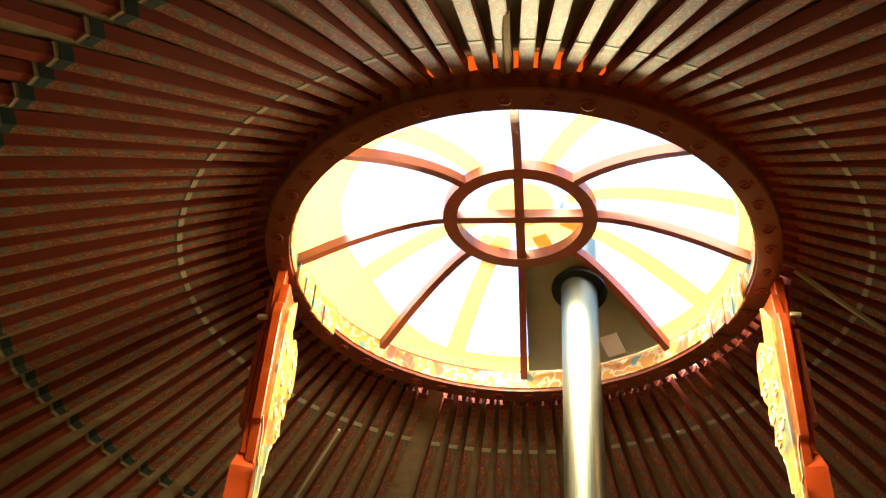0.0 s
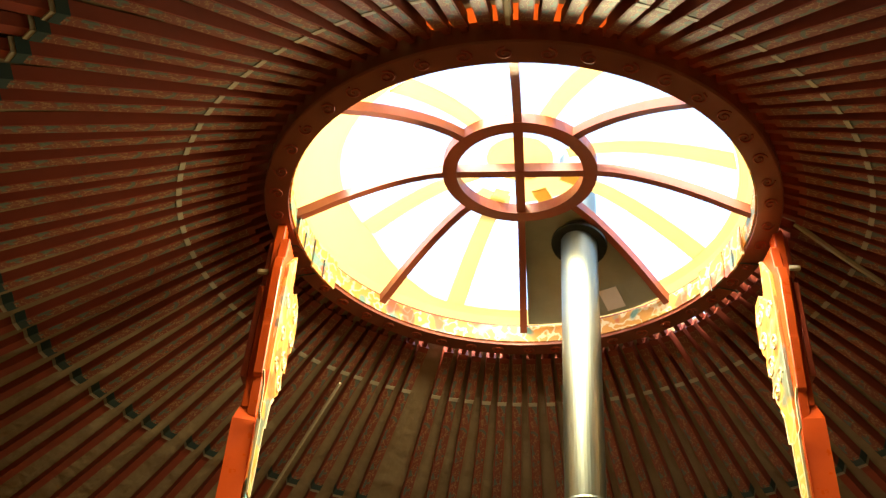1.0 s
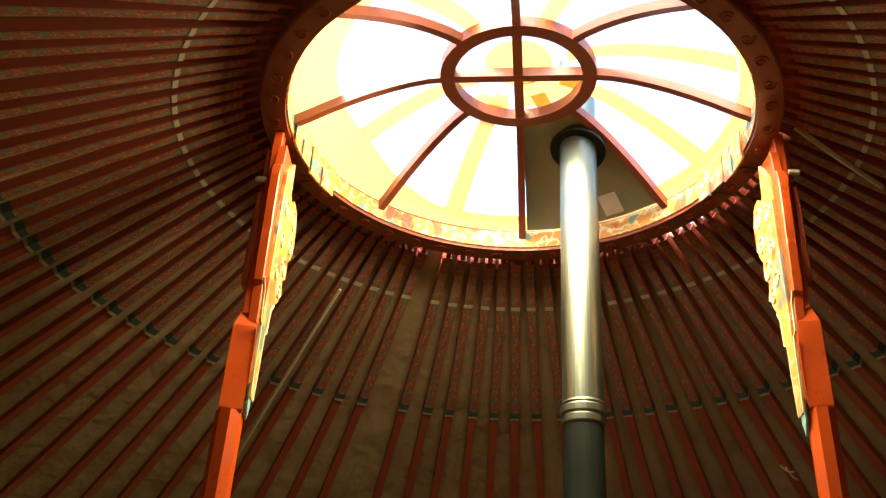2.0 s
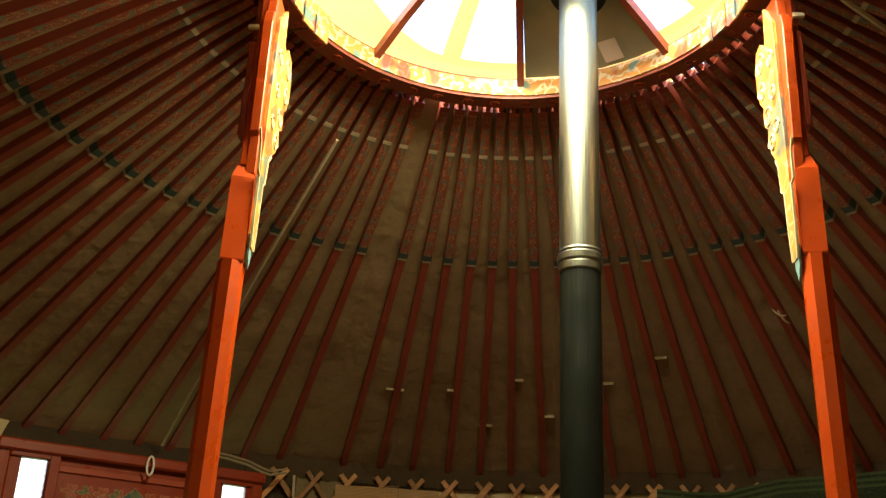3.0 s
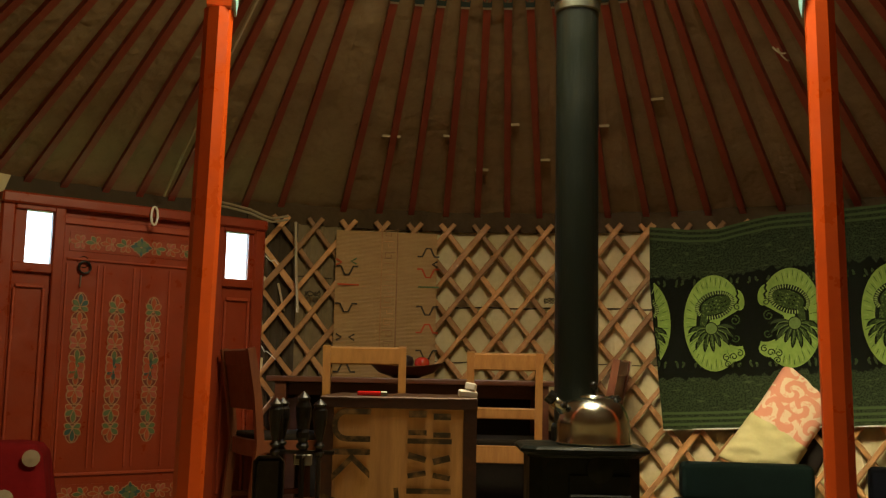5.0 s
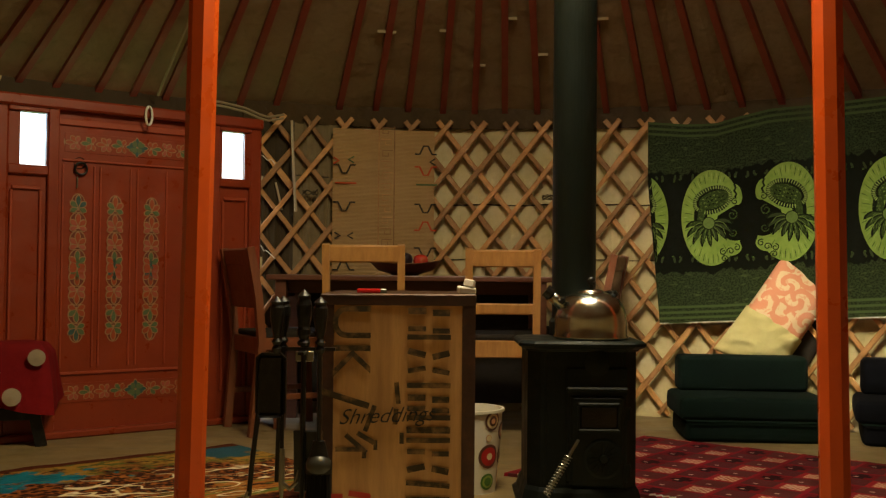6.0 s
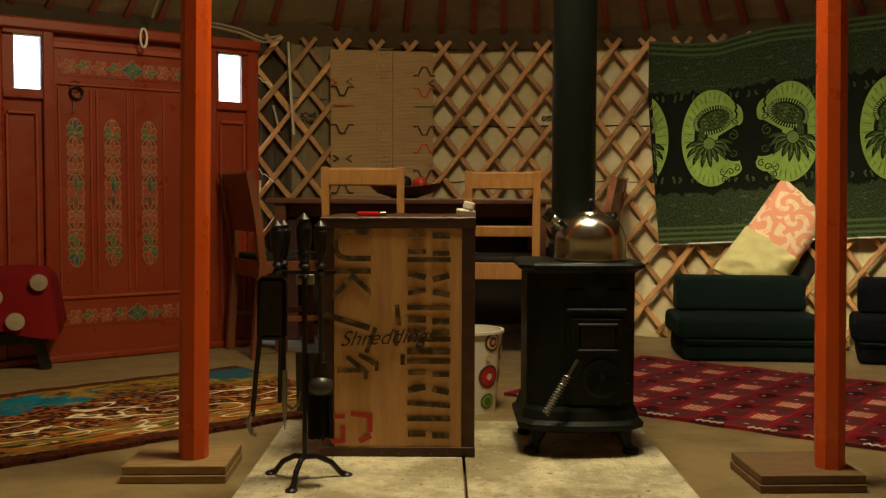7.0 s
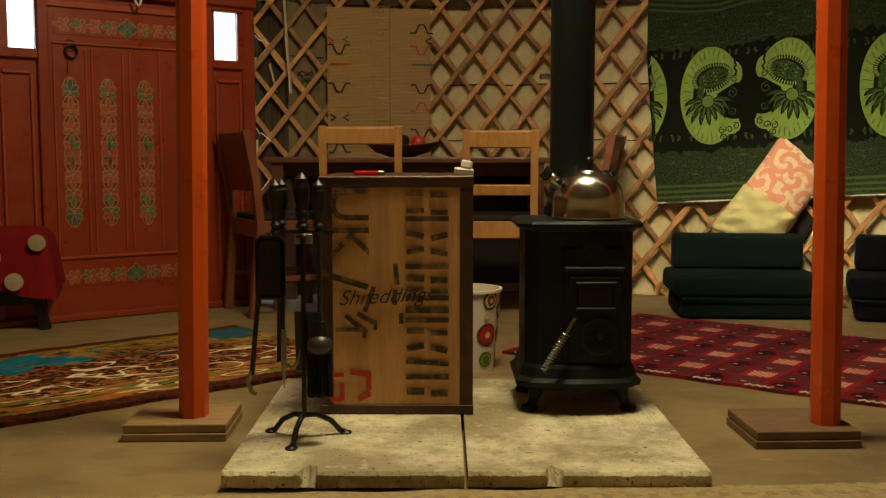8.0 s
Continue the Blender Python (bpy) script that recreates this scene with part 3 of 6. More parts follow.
def text_mesh(words, size, shear=0.0, depth=0.0008, weight=0.0003):
    data = bpy.data.curves.new("lettering", "FONT")
    data.body, data.size, data.shear, data.extrude = words, size, shear, depth
    data.offset = weight
    data.align_x, data.align_y = "CENTER", "CENTER"
    ob = bpy.data.objects.new("lettering", data)
    scene.collection.objects.link(ob)
    bpy.context.view_layer.update()
    me = bpy.data.meshes.new_from_object(ob)
    bpy.data.objects.remove(ob)
    return me


def lettering(words, size, material, parent, m, shear=0.0, label="", weight=0.0003):
    me = text_mesh(words, size, shear, weight=weight)
    me.materials.append(material)
    ob = new("lettering", me)
    ob.parent, ob.matrix_basis = parent, m
    if label:
        tagged(ob, label)
    return ob


lettering("UK", 0.14, INK, chest, pose(-0.124, F - 0.0012, 0.505, 90, 90, 0), label="black stencilled letters UK")
lettering("Shreddings", 0.056, Mat("black_marker_ink", (0.008, 0.008, 0.008), 0.5).m, chest, pose(-0.03, F - 0.0035, 0.312, 90, -3, 0), 0.45, "handwritten word Shreddings", -0.0004)


def stencil(strokes, material, x, z, label):
    """Stencilled bars as (dx, dz, length, width, degrees)."""
    for k, (dx, dz, ln, w, turn) in enumerate(strokes):
        part("stencil_bar", box(ln, 0.0012, w, pose(x + dx, F - 0.0012 - 0.00012 * k, z + dz, 0, turn, 0)), material, chest, label)


# a column of stencilled bars, some whole, some broken in the middle
for k, (dz, whole, turn) in enumerate(((0.0, 0, 0), (0.046, 0, 0), (0.064, 1, 0), (0.108, 0, 14), (0.15, 0, -10), (0.188, 1, 0), (0.222, 0, 0), (0.25, 0, 0), (0.27, 1, 0), (0.302, 1, 0), (0.328, 1, 0), (0.36, 0, 0), (0.402, 0, -12), (0.44, 1, 4), (0.478, 1, 0), (0.52, 0, 0))):
    w = 0.013 if k % 3 else 0.016
    if whole:
        stencil([(0, 0, 0.112, w, turn)], INK, 0.080, 0.578 - dz, "faded stencilled bars")
    else:
        stencil([(-0.031, 0.003, 0.046, w, turn), (0.031, -0.002, 0.044, w, -turn)], INK, 0.080, 0.578 - dz, "faded stencilled bars")
stencil([(-0.01, 0.0, 0.13, 0.016, 17), (0.055, -0.05, 0.012, 0.07, 20), (0.02, -0.115, 0.07, 0.012, 40), (0.045, -0.1, 0.05, 0.012, 30)], INK, -0.125, 0.355, "worn stencilled strokes")
stencil([(0.0, 0.0, 0.012, 0.055, -6), (-0.004, -0.06, 0.012, 0.04, 4), (0.012, -0.115, 0.011, 0.028, 0)], INK, 0.0, 0.37, "worn stencilled strokes")
stencil([(0.0, 0.0, 0.075, 0.011, 0), (0.036, -0.012, 0.011, 0.02, 0), (0.065, 0.012, 0.01, 0.025, 0)], INK, -0.12, 0.225, "worn stencilled strokes")
stencil([(-0.045, 0.026, 0.045, 0.012, 0), (0.02, 0.03, 0.055, 0.014, 8), (-0.055, -0.012, 0.013, 0.05, 0), (-0.028, -0.02, 0.013, 0.045, 0), (-0.042, -0.04, 0.03, 0.012, 0), (0.042, 0.008, 0.014, 0.045, 0), (0.03, -0.032, 0.035, 0.014, -25)], RED_INK, -0.115, 0.08, "red stencilled numeral")

# small things on the chest
LIGHTER = Mat("red_translucent_plastic", (0.62, 0.02, 0.02), 0.2)
lt = thing("cigarette_lighter", "red plastic lighter lying on the chest", "lighter", pose(-0.203, 2.69, HZ + CH + 0.012, 0, 0, 4))
part("body", box(0.062, 0.022, 0.012, None, 0.004, seg=2), LIGHTER.m, lt)
part("metal_cap", box(0.018, 0.021, 0.011, pose(0.039, 0, 0), 0.002), STEEL, lt)
bx = thing("paper_packet", "crumpled white paper packet on the chest corner", "packet", pose(0.055, 2.69, HZ + CH + 0.005))
WHITE_PAPER = cloth("white_paper", (0.78, 0.75, 0.68), (0.6, 0.56, 0.48), 200, 0.8)
part("wrapper", box(0.048, 0.03, 0.018, pose(0, 0, 0.011, 6, 4, 10), 0.003), WHITE_PAPER, bx)
part("lid", box(0.028, 0.024, 0.02, pose(0.008, 0, 0.029, -8, 10, -12), 0.003), WHITE_PAPER, bx)

# stove
SX, SY = 0.359, 2.775
stove = thing("wood_stove", "small black cast iron wood stove on four legs", "stove", pose(SX, SY, HZ))


def rounded(profile, bow=0.006):
    """A body of that profile (half width, z) on a square plan with cut corners and a bowed front."""
    bm = bmesh.new()
    rings = []
    for r, z in profile:
        a, b_ = r, r * 0.92
        c = 0.22 * r
        pts = [(a, -b_ + c), (a, b_ - c), (a - c, b_), (-a + c, b_), (-a, b_ - c), (-a, -b_ + c)]
        pts += [((-1 + 2 * k / 8) * (a - c), -b_ - bow * (1 - (2 * k / 8 - 1) ** 2)) for k in range(9)]
        rings.append([bm.verts.new((x, y, z)) for x, y in pts])
    for p, q in zip(rings, rings[1:]):
        for i in range(len(p)):
            bm.faces.new((p[i], p[(i + 1) % len(p)], q[(i + 1) % len(p)], q[i]))
    bmesh.ops.remove_doubles(bm, verts=bm.verts[:], dist=1e-6)
    bmesh.ops.recalc_face_normals(bm, faces=bm.faces[:])
    return bm


part("body", rounded([(0.0, 0.09), (0.142, 0.09), (0.142, 0.485), (0.0, 0.485)]), CAST_IRON, stove, smooth=False)
part("top_plate", rounded([(0.0, 0.478), (0.146, 0.478), (0.15, 0.484), (0.158, 0.486), (0.166, 0.492), (0.166, 0.499), (0.16, 0.504), (0.156, 0.506), (0.0, 0.506)]), CAST_IRON, stove)
part("base_plate", rounded([(0.0, 0.062), (0.148, 0.062), (0.164, 0.07), (0.167, 0.084), (0.155, 0.094), (0.149, 0.118), (0.143, 0.128), (0.0, 0.128)], 0.02), CAST_IRON, stove)
for sx, sy in ((-0.11, -0.1), (0.115, -0.1), (-0.11, 0.1), (0.115, 0.1)):
    g = 1 if sx > 0 else -1
    leg = part("leg", sweep([(sx * 0.96, sy, 0.08), (sx * 1.02, sy * 1.02, 0.05), (sx * 1.08, sy * 1.06, 0.025), (sx * 1.14, sy * 1.1, 0.012), (sx * 1.2, sy * 1.14, 0.0145)], 0.02, 10, radii=[0.03, 0.02, 0.013, 0.013, 0.011]), CAST_IRON, stove)
    part("foot", lathe([(0, 0), (0.02, 0.0), (0.023, 0.008), (0.018, 0.016), (0, 0.018)], 12, pose(sx * 1.17, sy * 1.12, 0)), CAST_IRON, leg)
FY = -0.136
part("door_frame", box(0.165, 0.022, 0.30, pose(0.035, FY + 0.006, 0.290), 0.006), CAST_IRON, stove)
dr = part("door", box(0.14, 0.02, 0.235, pose(0.035, FY - 0.005, 0.249), 0.007), CAST_IRON, stove)
part("lintel", box(0.16, 0.018, 0.012, pose(0.035, FY - 0.008, 0.382), 0.004), CAST_IRON, dr)
GLASS_DARK = Mat("sooty_stove_glass", (0.004, 0.004, 0.004), 0.12)
part("window_pane", box(0.094, 0.006, 0.056, pose(0.038, FY - 0.0155, 0.312), 0.002), GLASS_DARK.m, dr, "sooty dark glass")
for z in (0.345, 0.278):
    part("window_frame", box(0.108, 0.014, 0.009, pose(0.038, FY - 0.016, z), 0.003), CAST_IRON, dr)
for x in (-0.014, 0.09):
    part("window_frame", box(0.008, 0.013, 0.062, pose(x, FY - 0.016, 0.3115), 0.003), CAST_IRON, dr)
part("air_wheel", lathe([(0, -0.004), (0.05, -0.003), (0.052, 0.003), (0.045, 0.006), (0.012, 0.005), (0.01, 0.011), (0, 0.012)], 30, pose(0.05, FY - 0.015, 0.206, 90)), CAST_IRON, dr, "round cast air wheel")
for k in range(16):
    a = 2 * math.pi * k / 16
    part("ray", bar([(0.05 + 0.014 * math.cos(a), FY - 0.0215, 0.206 + 0.014 * math.sin(a)), (0.05 + 0.041 * math.cos(a), FY - 0.0215, 0.206 + 0.041 * math.sin(a))], 0.004, 0.004, up=(0, 1, 0)), CAST_IRON, dr)
for z in (0.174, 0.319):
    part("hinge", lathe([(0, -0.016), (0.008, -0.016), (0.008, 0.016), (0, 0.016)], 12, pose(0.116, FY + 0.004, z)), CAST_IRON, dr)
badge = part("badge", lathe([(0, 0), (0.03, 0.001), (0.034, 0.005), (0.02, 0.008), (0, 0.012)], 24, pose(0.035, FY + 0.0, 0.45, 90)), CAST_IRON, stove, "cast roundel above the door")
for s in (-1, 1):
    part("column", sweep([(s * 0.097, -0.128, 0.13), (s * 0.097, -0.128, 0.48)], 0.006, 8), CAST_IRON, stove)
# coiled handle
h0, h1 = Vector((-0.015, FY - 0.022, 0.255)), Vector((-0.1, FY - 0.05, 0.12))
handle = part("door_handle", sweep([h0, h1], 0.0045, 8), STEEL, stove, "steel bar with coiled wire grip")
pts = []
d = (h1 - h0).normalized()
u = d.cross(Vector((0, 1, 0))).normalized()
v = d.cross(u)
for k in range(150):
    f = 0.3 + 0.7 * k / 149
    a = k * 2 * math.pi * 14 / 149
    pts.append(h0.lerp(h1, f) + 0.0095 * (math.cos(a) * u + math.sin(a) * v))
part("coil", sweep(pts, 0.0017, 5), WORN_STEEL, handle, "coiled worn wire")

# flue
PX, PY, PR = 0.360, 2.86, 0.061
flue = thing("flue_pipe", "stove flue pipe, black below and bright steel above", "flue", pose(PX, PY, 0))
part("lower_pipe", lathe([(PR, HZ + 0.506), (PR, 1.785), (PR - 0.004, 1.785), (PR - 0.004, HZ + 0.506), (PR, HZ + 0.506)], 40), FLUE_BLACK, flue, "black enamelled pipe", smooth=False)
part("upper_pipe", lathe([(PR, 1.785), (PR + 0.001, 1.84), (PR + 0.002, 3.15), (PR - 0.003, 3.15), (PR - 0.004, 1.785), (PR, 1.785)], 40), STEEL, flue, "bright steel pipe")
part("joint", lathe([(PR, 1.778), (PR + 0.005, 1.782), (PR + 0.005, 1.80), (PR + 0.002, 1.806), (PR + 0.008, 1.812), (PR + 0.008, 1.83), (PR + 0.004, 1.836), (PR + 0.006, 1.842), (PR + 0.001, 1.85)], 40), STEEL, flue, "crimped steel joint")
part("damper_collar", lathe([(PR, 0.553), (PR + 0.008, 0.553), (PR + 0.008, 0.59), (PR + 0.003, 0.6), (PR, 0.6)], 40), CAST_IRON, flue)
PLATE = Mat("dull_flashing_plate", (0.34, 0.36, 0.27), 0.6, 0.2)
PLATE.stain(6, (0.22, 0.24, 0.17), 0.4, 0.75, 0.6)
plate = thing("flue_plate", "dull metal plate closing one crown bay round the flue", "flashing plate", pose(CX - 0.015, CY + 0.02, 0))
part("sheet", patch([[(a, 0.25 + 0.09 * i) for i in range(6)] for a in (41.5, 50, 60, 70, 76, 83.5)], 0.003, 0.012), PLATE.m, plate)
part("flange", lathe([(PR + 0.001, 0), (PR + 0.034, -0.004), (PR + 0.036, 0.004), (PR + 0.012, 0.018), (PR + 0.001, 0.03)], 40, pose(PX - CX + 0.015, PY - CY - 0.02, 2.775, -14, 9, 0)), FLUE_BLACK, plate, "black flue flange")
part("sticker", box(0.085, 0.07, 0.001, pose(0.365, 0.525, 2.700, 0, 0, 55) @ pose(0, 0, 0, 0, 29, 0)), WHITE_PAPER, plate, "white paper label")

# kettle
CHROME = Mat("polished_steel", (0.6, 0.62, 0.54), 0.12, 1.0)
CHROME.stain(30, (0.42, 0.42, 0.35), 0.5, 0.8, 0.4).rough(CHROME.noise(20), 0.14, 0.26)
CHROME = CHROME.m
BLACK_PLASTIC = Mat("black_bakelite", (0.012, 0.012, 0.012), 0.25).m
kettle = thing("kettle", "polished steel whistling kettle standing on the stove", "kettle", pose(0.391, 2.735, HZ + 0.506))
part("body", lathe([(0, 0), (0.096, 0), (0.1, 0.004), (0.1, 0.008), (0.097, 0.012), (0.097, 0.045), (0.094, 0.065), (0.087, 0.087), (0.075, 0.106), (0.056, 0.119), (0.036, 0.125), (0, 0.125)], 48), CHROME, kettle, smooth=True)
part("lid", lathe([(0.037, 0.123), (0.036, 0.128), (0.02, 0.134), (0, 0.135)], 32), CHROME, kettle, smooth=True)
part("knob", lathe([(0, 0.134), (0.004, 0.136), (0.004, 0.144), (0.009, 0.149), (0.0115, 0.157), (0.008, 0.165), (0, 0.167)], 20), BLACK_PLASTIC, kettle, smooth=True)
sp = part("spout", sweep([(-0.07, -0.01, 0.085), (-0.095, -0.012, 0.105), (-0.112, -0.013, 0.12)], 0.014, 16, radii=[0.02, 0.015, 0.014]), CHROME, kettle, smooth=True)
part("whistle", sweep([(-0.108, -0.013, 0.117), (-0.124, -0.013, 0.13)], 0.018, 16), BLACK_PLASTIC, sp)
part("rivet", lathe([(0, -0.01), (0.008, -0.006), (0.008, 0.006), (0, 0.01)], 12, pose(-0.082, -0.035, 0.103, 0, 50, 0)), BLACK_PLASTIC, kettle)
part("rivet", lathe([(0, -0.01), (0.008, -0.006), (0.008, 0.006), (0, 0.01)], 12, pose(0.062, -0.01, 0.122, 0, -35, 0)), BLACK_PLASTIC, kettle)
part("handle", sweep([(0.066, 0.012, 0.118), (0.06, 0.06, 0.125), (0.02, 0.088, 0.11), (-0.04, 0.085, 0.11), (-0.078, 0.03, 0.108)], 0.006, 10), BLACK_PLASTIC, kettle, "black handle folded down behind")

# fireside tools
IRON = Mat("black_wrought_iron", (0.008, 0.008, 0.008), 0.32, 0.2)
IRON.stain(25, (0.05, 0.045, 0.04), 0.5, 0.75, 0.5).bump(IRON.noise(120), 0.2, 0.001)
IRON = IRON.m
BRISTLE = cloth("black_bristle", (0.012, 0.012, 0.012), (0.03, 0.03, 0.03), 200)
TX, TY = -0.333, 2.40
stand = thing("tool_stand", "black wrought iron fireside tool stand on three legs", "fireside stand", pose(TX, TY, HZ))
for a in (-100, 20, 152):
    ca, sa = math.cos(radians(a)), math.sin(radians(a))
    leg = part("leg", sweep([(0.0, 0.0, 0.055), (0.03 * ca, 0.03 * sa, 0.054), (0.065 * ca, 0.065 * sa, 0.036), (0.088 * ca, 0.088 * sa, 0.009), (0.1 * ca, 0.1 * sa, 0.005)], 0.007, 8), IRON, stand)
    part("foot", lathe([(0, 0), (0.014, 0), (0.015, 0.004), (0.008, 0.008), (0, 0.008)], 12, pose(0.102 * ca, 0.102 * sa, 0)), IRON, leg)
part("pole", sweep([(0, 0, 0.05), (0, 0, 0.53)], 0.006, 10), IRON, stand)
part("finial", lathe([(0, 0.505), (0.013, 0.505), (0.016, 0.512), (0.010, 0.52), (0.015, 0.53), (0.016, 0.542), (0.012, 0.55), (0.017, 0.575), (0.019, 0.6), (0.014, 0.615), (0.016, 0.622), (0.0, 0.638)], 16), IRON, stand, "turned finial with bright tip")
part("cross_arm", bar([(-0.062, 0, 0.497), (0.075, 0, 0.497)], 0.014, 0.008), IRON, stand)
part("cross_arm", bar([(0, -0.05, 0.489), (0, 0.06, 0.489)], 0.014, 0.007), IRON, stand)
GRIP = [(0.0, 0.0), (0.008, 0.0), (0.012, 0.01), (0.007, 0.018), (0.013, 0.026), (0.007, 0.034), (0.011, 0.05), (0.017, 0.085), (0.017, 0.105), (0.013, 0.112), (0.016, 0.118), (0.0, 0.132)]


def tool(name, label, x, y, lean=0.0):
    t = thing(name, label, "fire tool", pose(TX + x, TY + y, HZ + 0.49, 0, lean, 0), group="fireside tools")
    part("grip", lathe(GRIP, 16), IRON, t)
    return t


t = tool("fire_brush", "black hearth brush hanging on the stand", 0.045, -0.05)
part("rod", sweep([(0, 0, 0), (0, 0, -0.2)], 0.014, 10, flat=0.4), IRON, t)
part("holder", lathe([(0, -0.195), (0.014, -0.2), (0.022, -0.235), (0.03, -0.25), (0.03, -0.275), (0, -0.278)], 20, Matrix.Diagonal((1, 0.7, 1, 1))), IRON, t)
part("ball", lathe([(0.03 * math.sin(math.pi * i / 10), -0.255 - 0.026 * math.cos(math.pi * i / 10)) for i in range(11)], 20), Mat("grey_iron", (0.05, 0.05, 0.045), 0.4, 0.3).m, t, "dull grey iron ball", smooth=True)
bm = bmesh.new()
rng = random.Random(2)
for k in range(160):
    a, r = rng.uniform(0, 6.28), 0.026 * math.sqrt(rng.random())
    x, y = r * math.cos(a), 0.7 * r * math.sin(a)
    sweep([(x, y, -0.275), (x * 1.15, y * 1.15, -0.38 + rng.uniform(0, 0.008))], 0.0022, 3, bm)
part("bristles", bm, BRISTLE, t)
t = tool("fire_shovel", "black hearth shovel hanging on the stand", 0.0, 0.015)
part("rod", sweep([(0, 0, 0), (0, 0, -0.21)], 0.005, 8), IRON, t)
part("strap", box(0.044, 0.006, 0.025, pose(0, 0.002, -0.012), 0.002), WORN_STEEL, t)
part("blade", box(0.066, 0.006, 0.15, pose(0.01, 0.005, -0.26, 8, 0, 0), 0.002), IRON, t)
part("blade_side", box(0.006, 0.03, 0.15, pose(0.043, -0.006, -0.26, 8, 0, 0), 0.002), IRON, t)
t = tool("fire_poker", "iron poker with a hooked tip hanging on the stand", -0.052, 0.02)
part("rod", sweep([(0, 0, 0), (0, 0, -0.24)], 0.005, 8), IRON, t)
part("point", sweep([(0, 0, -0.23), (0, 0, -0.3), (0.001, 0, -0.375)], 0.006, 8, radii=[0.008, 0.008, 0.001]), WORN_STEEL, t)
part("hook", sweep([(0, 0, -0.31), (0.02, 0, -0.325), (0.036, 0, -0.31), (0.04, 0, -0.28)], 0.005, 8, radii=[0.006, 0.006, 0.005, 0.002]), WORN_STEEL, t)
t = tool("fire_tongs", "black fire tongs hanging on the stand", -0.058, -0.035)
part("pivot_plate", box(0.07, 0.008, 0.15, pose(-0.012, 0, -0.075), 0.012), IRON, t)
part("arm", sweep([(-0.034, 0, -0.02), (-0.04, 0, -0.13), (-0.052, 0, -0.24), (-0.06, 0, -0.33)], 0.006, 8), IRON, t)
part("arm", sweep([(0.008, 0, -0.12), (0.004, 0.01, -0.2), (0.002, 0.01, -0.30)], 0.005, 8), IRON, t)
part("claw", sweep([(-0.06, 0, -0.32), (-0.07, 0, -0.345), (-0.062, 0, -0.37), (-0.05, 0, -0.375)], 0.006, 8), WORN_STEEL, t)

# ---- round the wall ----
def on_wall(u, r, z):
    """u: metres along the wall from straight ahead, to the right."""
    return polar(90 - math.degrees(u / r), r, z)


def slat_points(top_angle, side, r):
    """One lattice slat, from its top end down, as far as it stays clear of the door."""
    run = 24.5
    pts = []
    for k in range(15):
        f = k / 14
        a = top_angle + side * run * f
        if abs((a - DOOR_ANGLE + 180) % 360 - 180) < 13.4:
            if pts:
                break
            continue
        pts.append((r * math.cos(radians(a)), r * math.sin(radians(a)), 1.525 - 1.505 * f))
    return pts


def outward(p):
    return Vector((p.x, p.y, 0)).normalized()


def slat_bar(pts, seed):
    """A hand-split slat: its width and its line wander a little."""
    bm = bmesh.new()
    rings = []
    for k, p in enumerate(Vector(q) for q in pts):
        d = (Vector(pts[min(k + 1, len(pts) - 1)]) - Vector(pts[max(k - 1, 0)])).normalized()
        out = outward(p)
        side = d.cross(out).normalized()
        w = 0.0130 * (1 + 0.42 * noise.noise(Vector((k * 0.9, seed * 7.3, 0))))
        p = p + side * 0.006 * noise.noise(Vector((k * 0.45, seed * 3.1, 5)))
        rings.append([bm.verts.new(p + side * w * a + out * b) for a, b in ((1, 0.004), (0.75, 0.0065), (-0.75, 0.0065), (-1, 0.004), (-1, -0.004), (-0.7, -0.0075), (0.7, -0.0075), (1, -0.004))])
    for a, b in zip(rings, rings[1:]):
        for i in range(8):
            bm.faces.new((a[i], a[(i + 1) % 8], b[(i + 1) % 8], b[i]))
    bm.faces.new(rings[0][::-1])
    bm.faces.new(rings[-1])
    bmesh.ops.recalc_face_normals(bm, faces=bm.faces[:])
    return bm


lattice = thing("lattice_wall", "crossed wooden slats of the yurt's lattice wall", "lattice", pose(CX, CY, 0))
shared = {}
for side, r in ((1, 2.806), (-1, 2.820)):
    for k in range(N_POLES):
        top = POLE_START + step * k - side * 0.8
        pts = slat_points(top, side, r)
        if len(pts) < 3:
            continue
        if len(pts) == 15:
            cut = (side, k % 6)
            if cut not in shared:
                ob = part("slat", slat_bar(slat_points(0.0, side, r), k + 20 * side), LATTICE, lattice)
                shared[cut] = ob.data
            else:
                ob = new("slat", shared[cut])
                ob.parent = lattice
            ob.matrix_basis = pose(0, 0, random.uniform(-0.006, 0.006), 0, 0, top + random.uniform(-0.2, 0.2))
        else:
            part("slat", slat_bar(pts, k + 0.5), LATTICE, lattice)

# felt joins: overlapping canvas pieces behind the lattice
for a0, a1, z0, z1 in ((60, 98, 0.0, 1.09), (40, 61, 0.0, 0.9), (96, 113, 0.0, 0.8)):
    fp = part("felt_panel", shell(2.862, 2.868, z0, z1, a0, a1, 24), WALL_FELT)
    fp.matrix_basis = pose(CX, CY, 0)
    tagged(fp, "overlapping cream felt panel behind the lattice", "wall", kind="structure")
# wall strips between door and mat: the dim light is put into darker felt
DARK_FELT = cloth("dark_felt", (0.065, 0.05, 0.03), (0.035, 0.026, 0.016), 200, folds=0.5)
DIM_FELT = cloth("dim_grey_brown_felt", (0.2, 0.155, 0.085), (0.09, 0.07, 0.04), 200, folds=0.8)
fp = part("felt_panel", shell(2.848, 2.854, 0.0, 1.5, 104.0, 109.2, 12), DIM_FELT)
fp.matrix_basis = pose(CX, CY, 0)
tagged(fp, "grey-brown creased felt panel beside the straw mat, darkened for the dim light there", "wall", kind="structure")
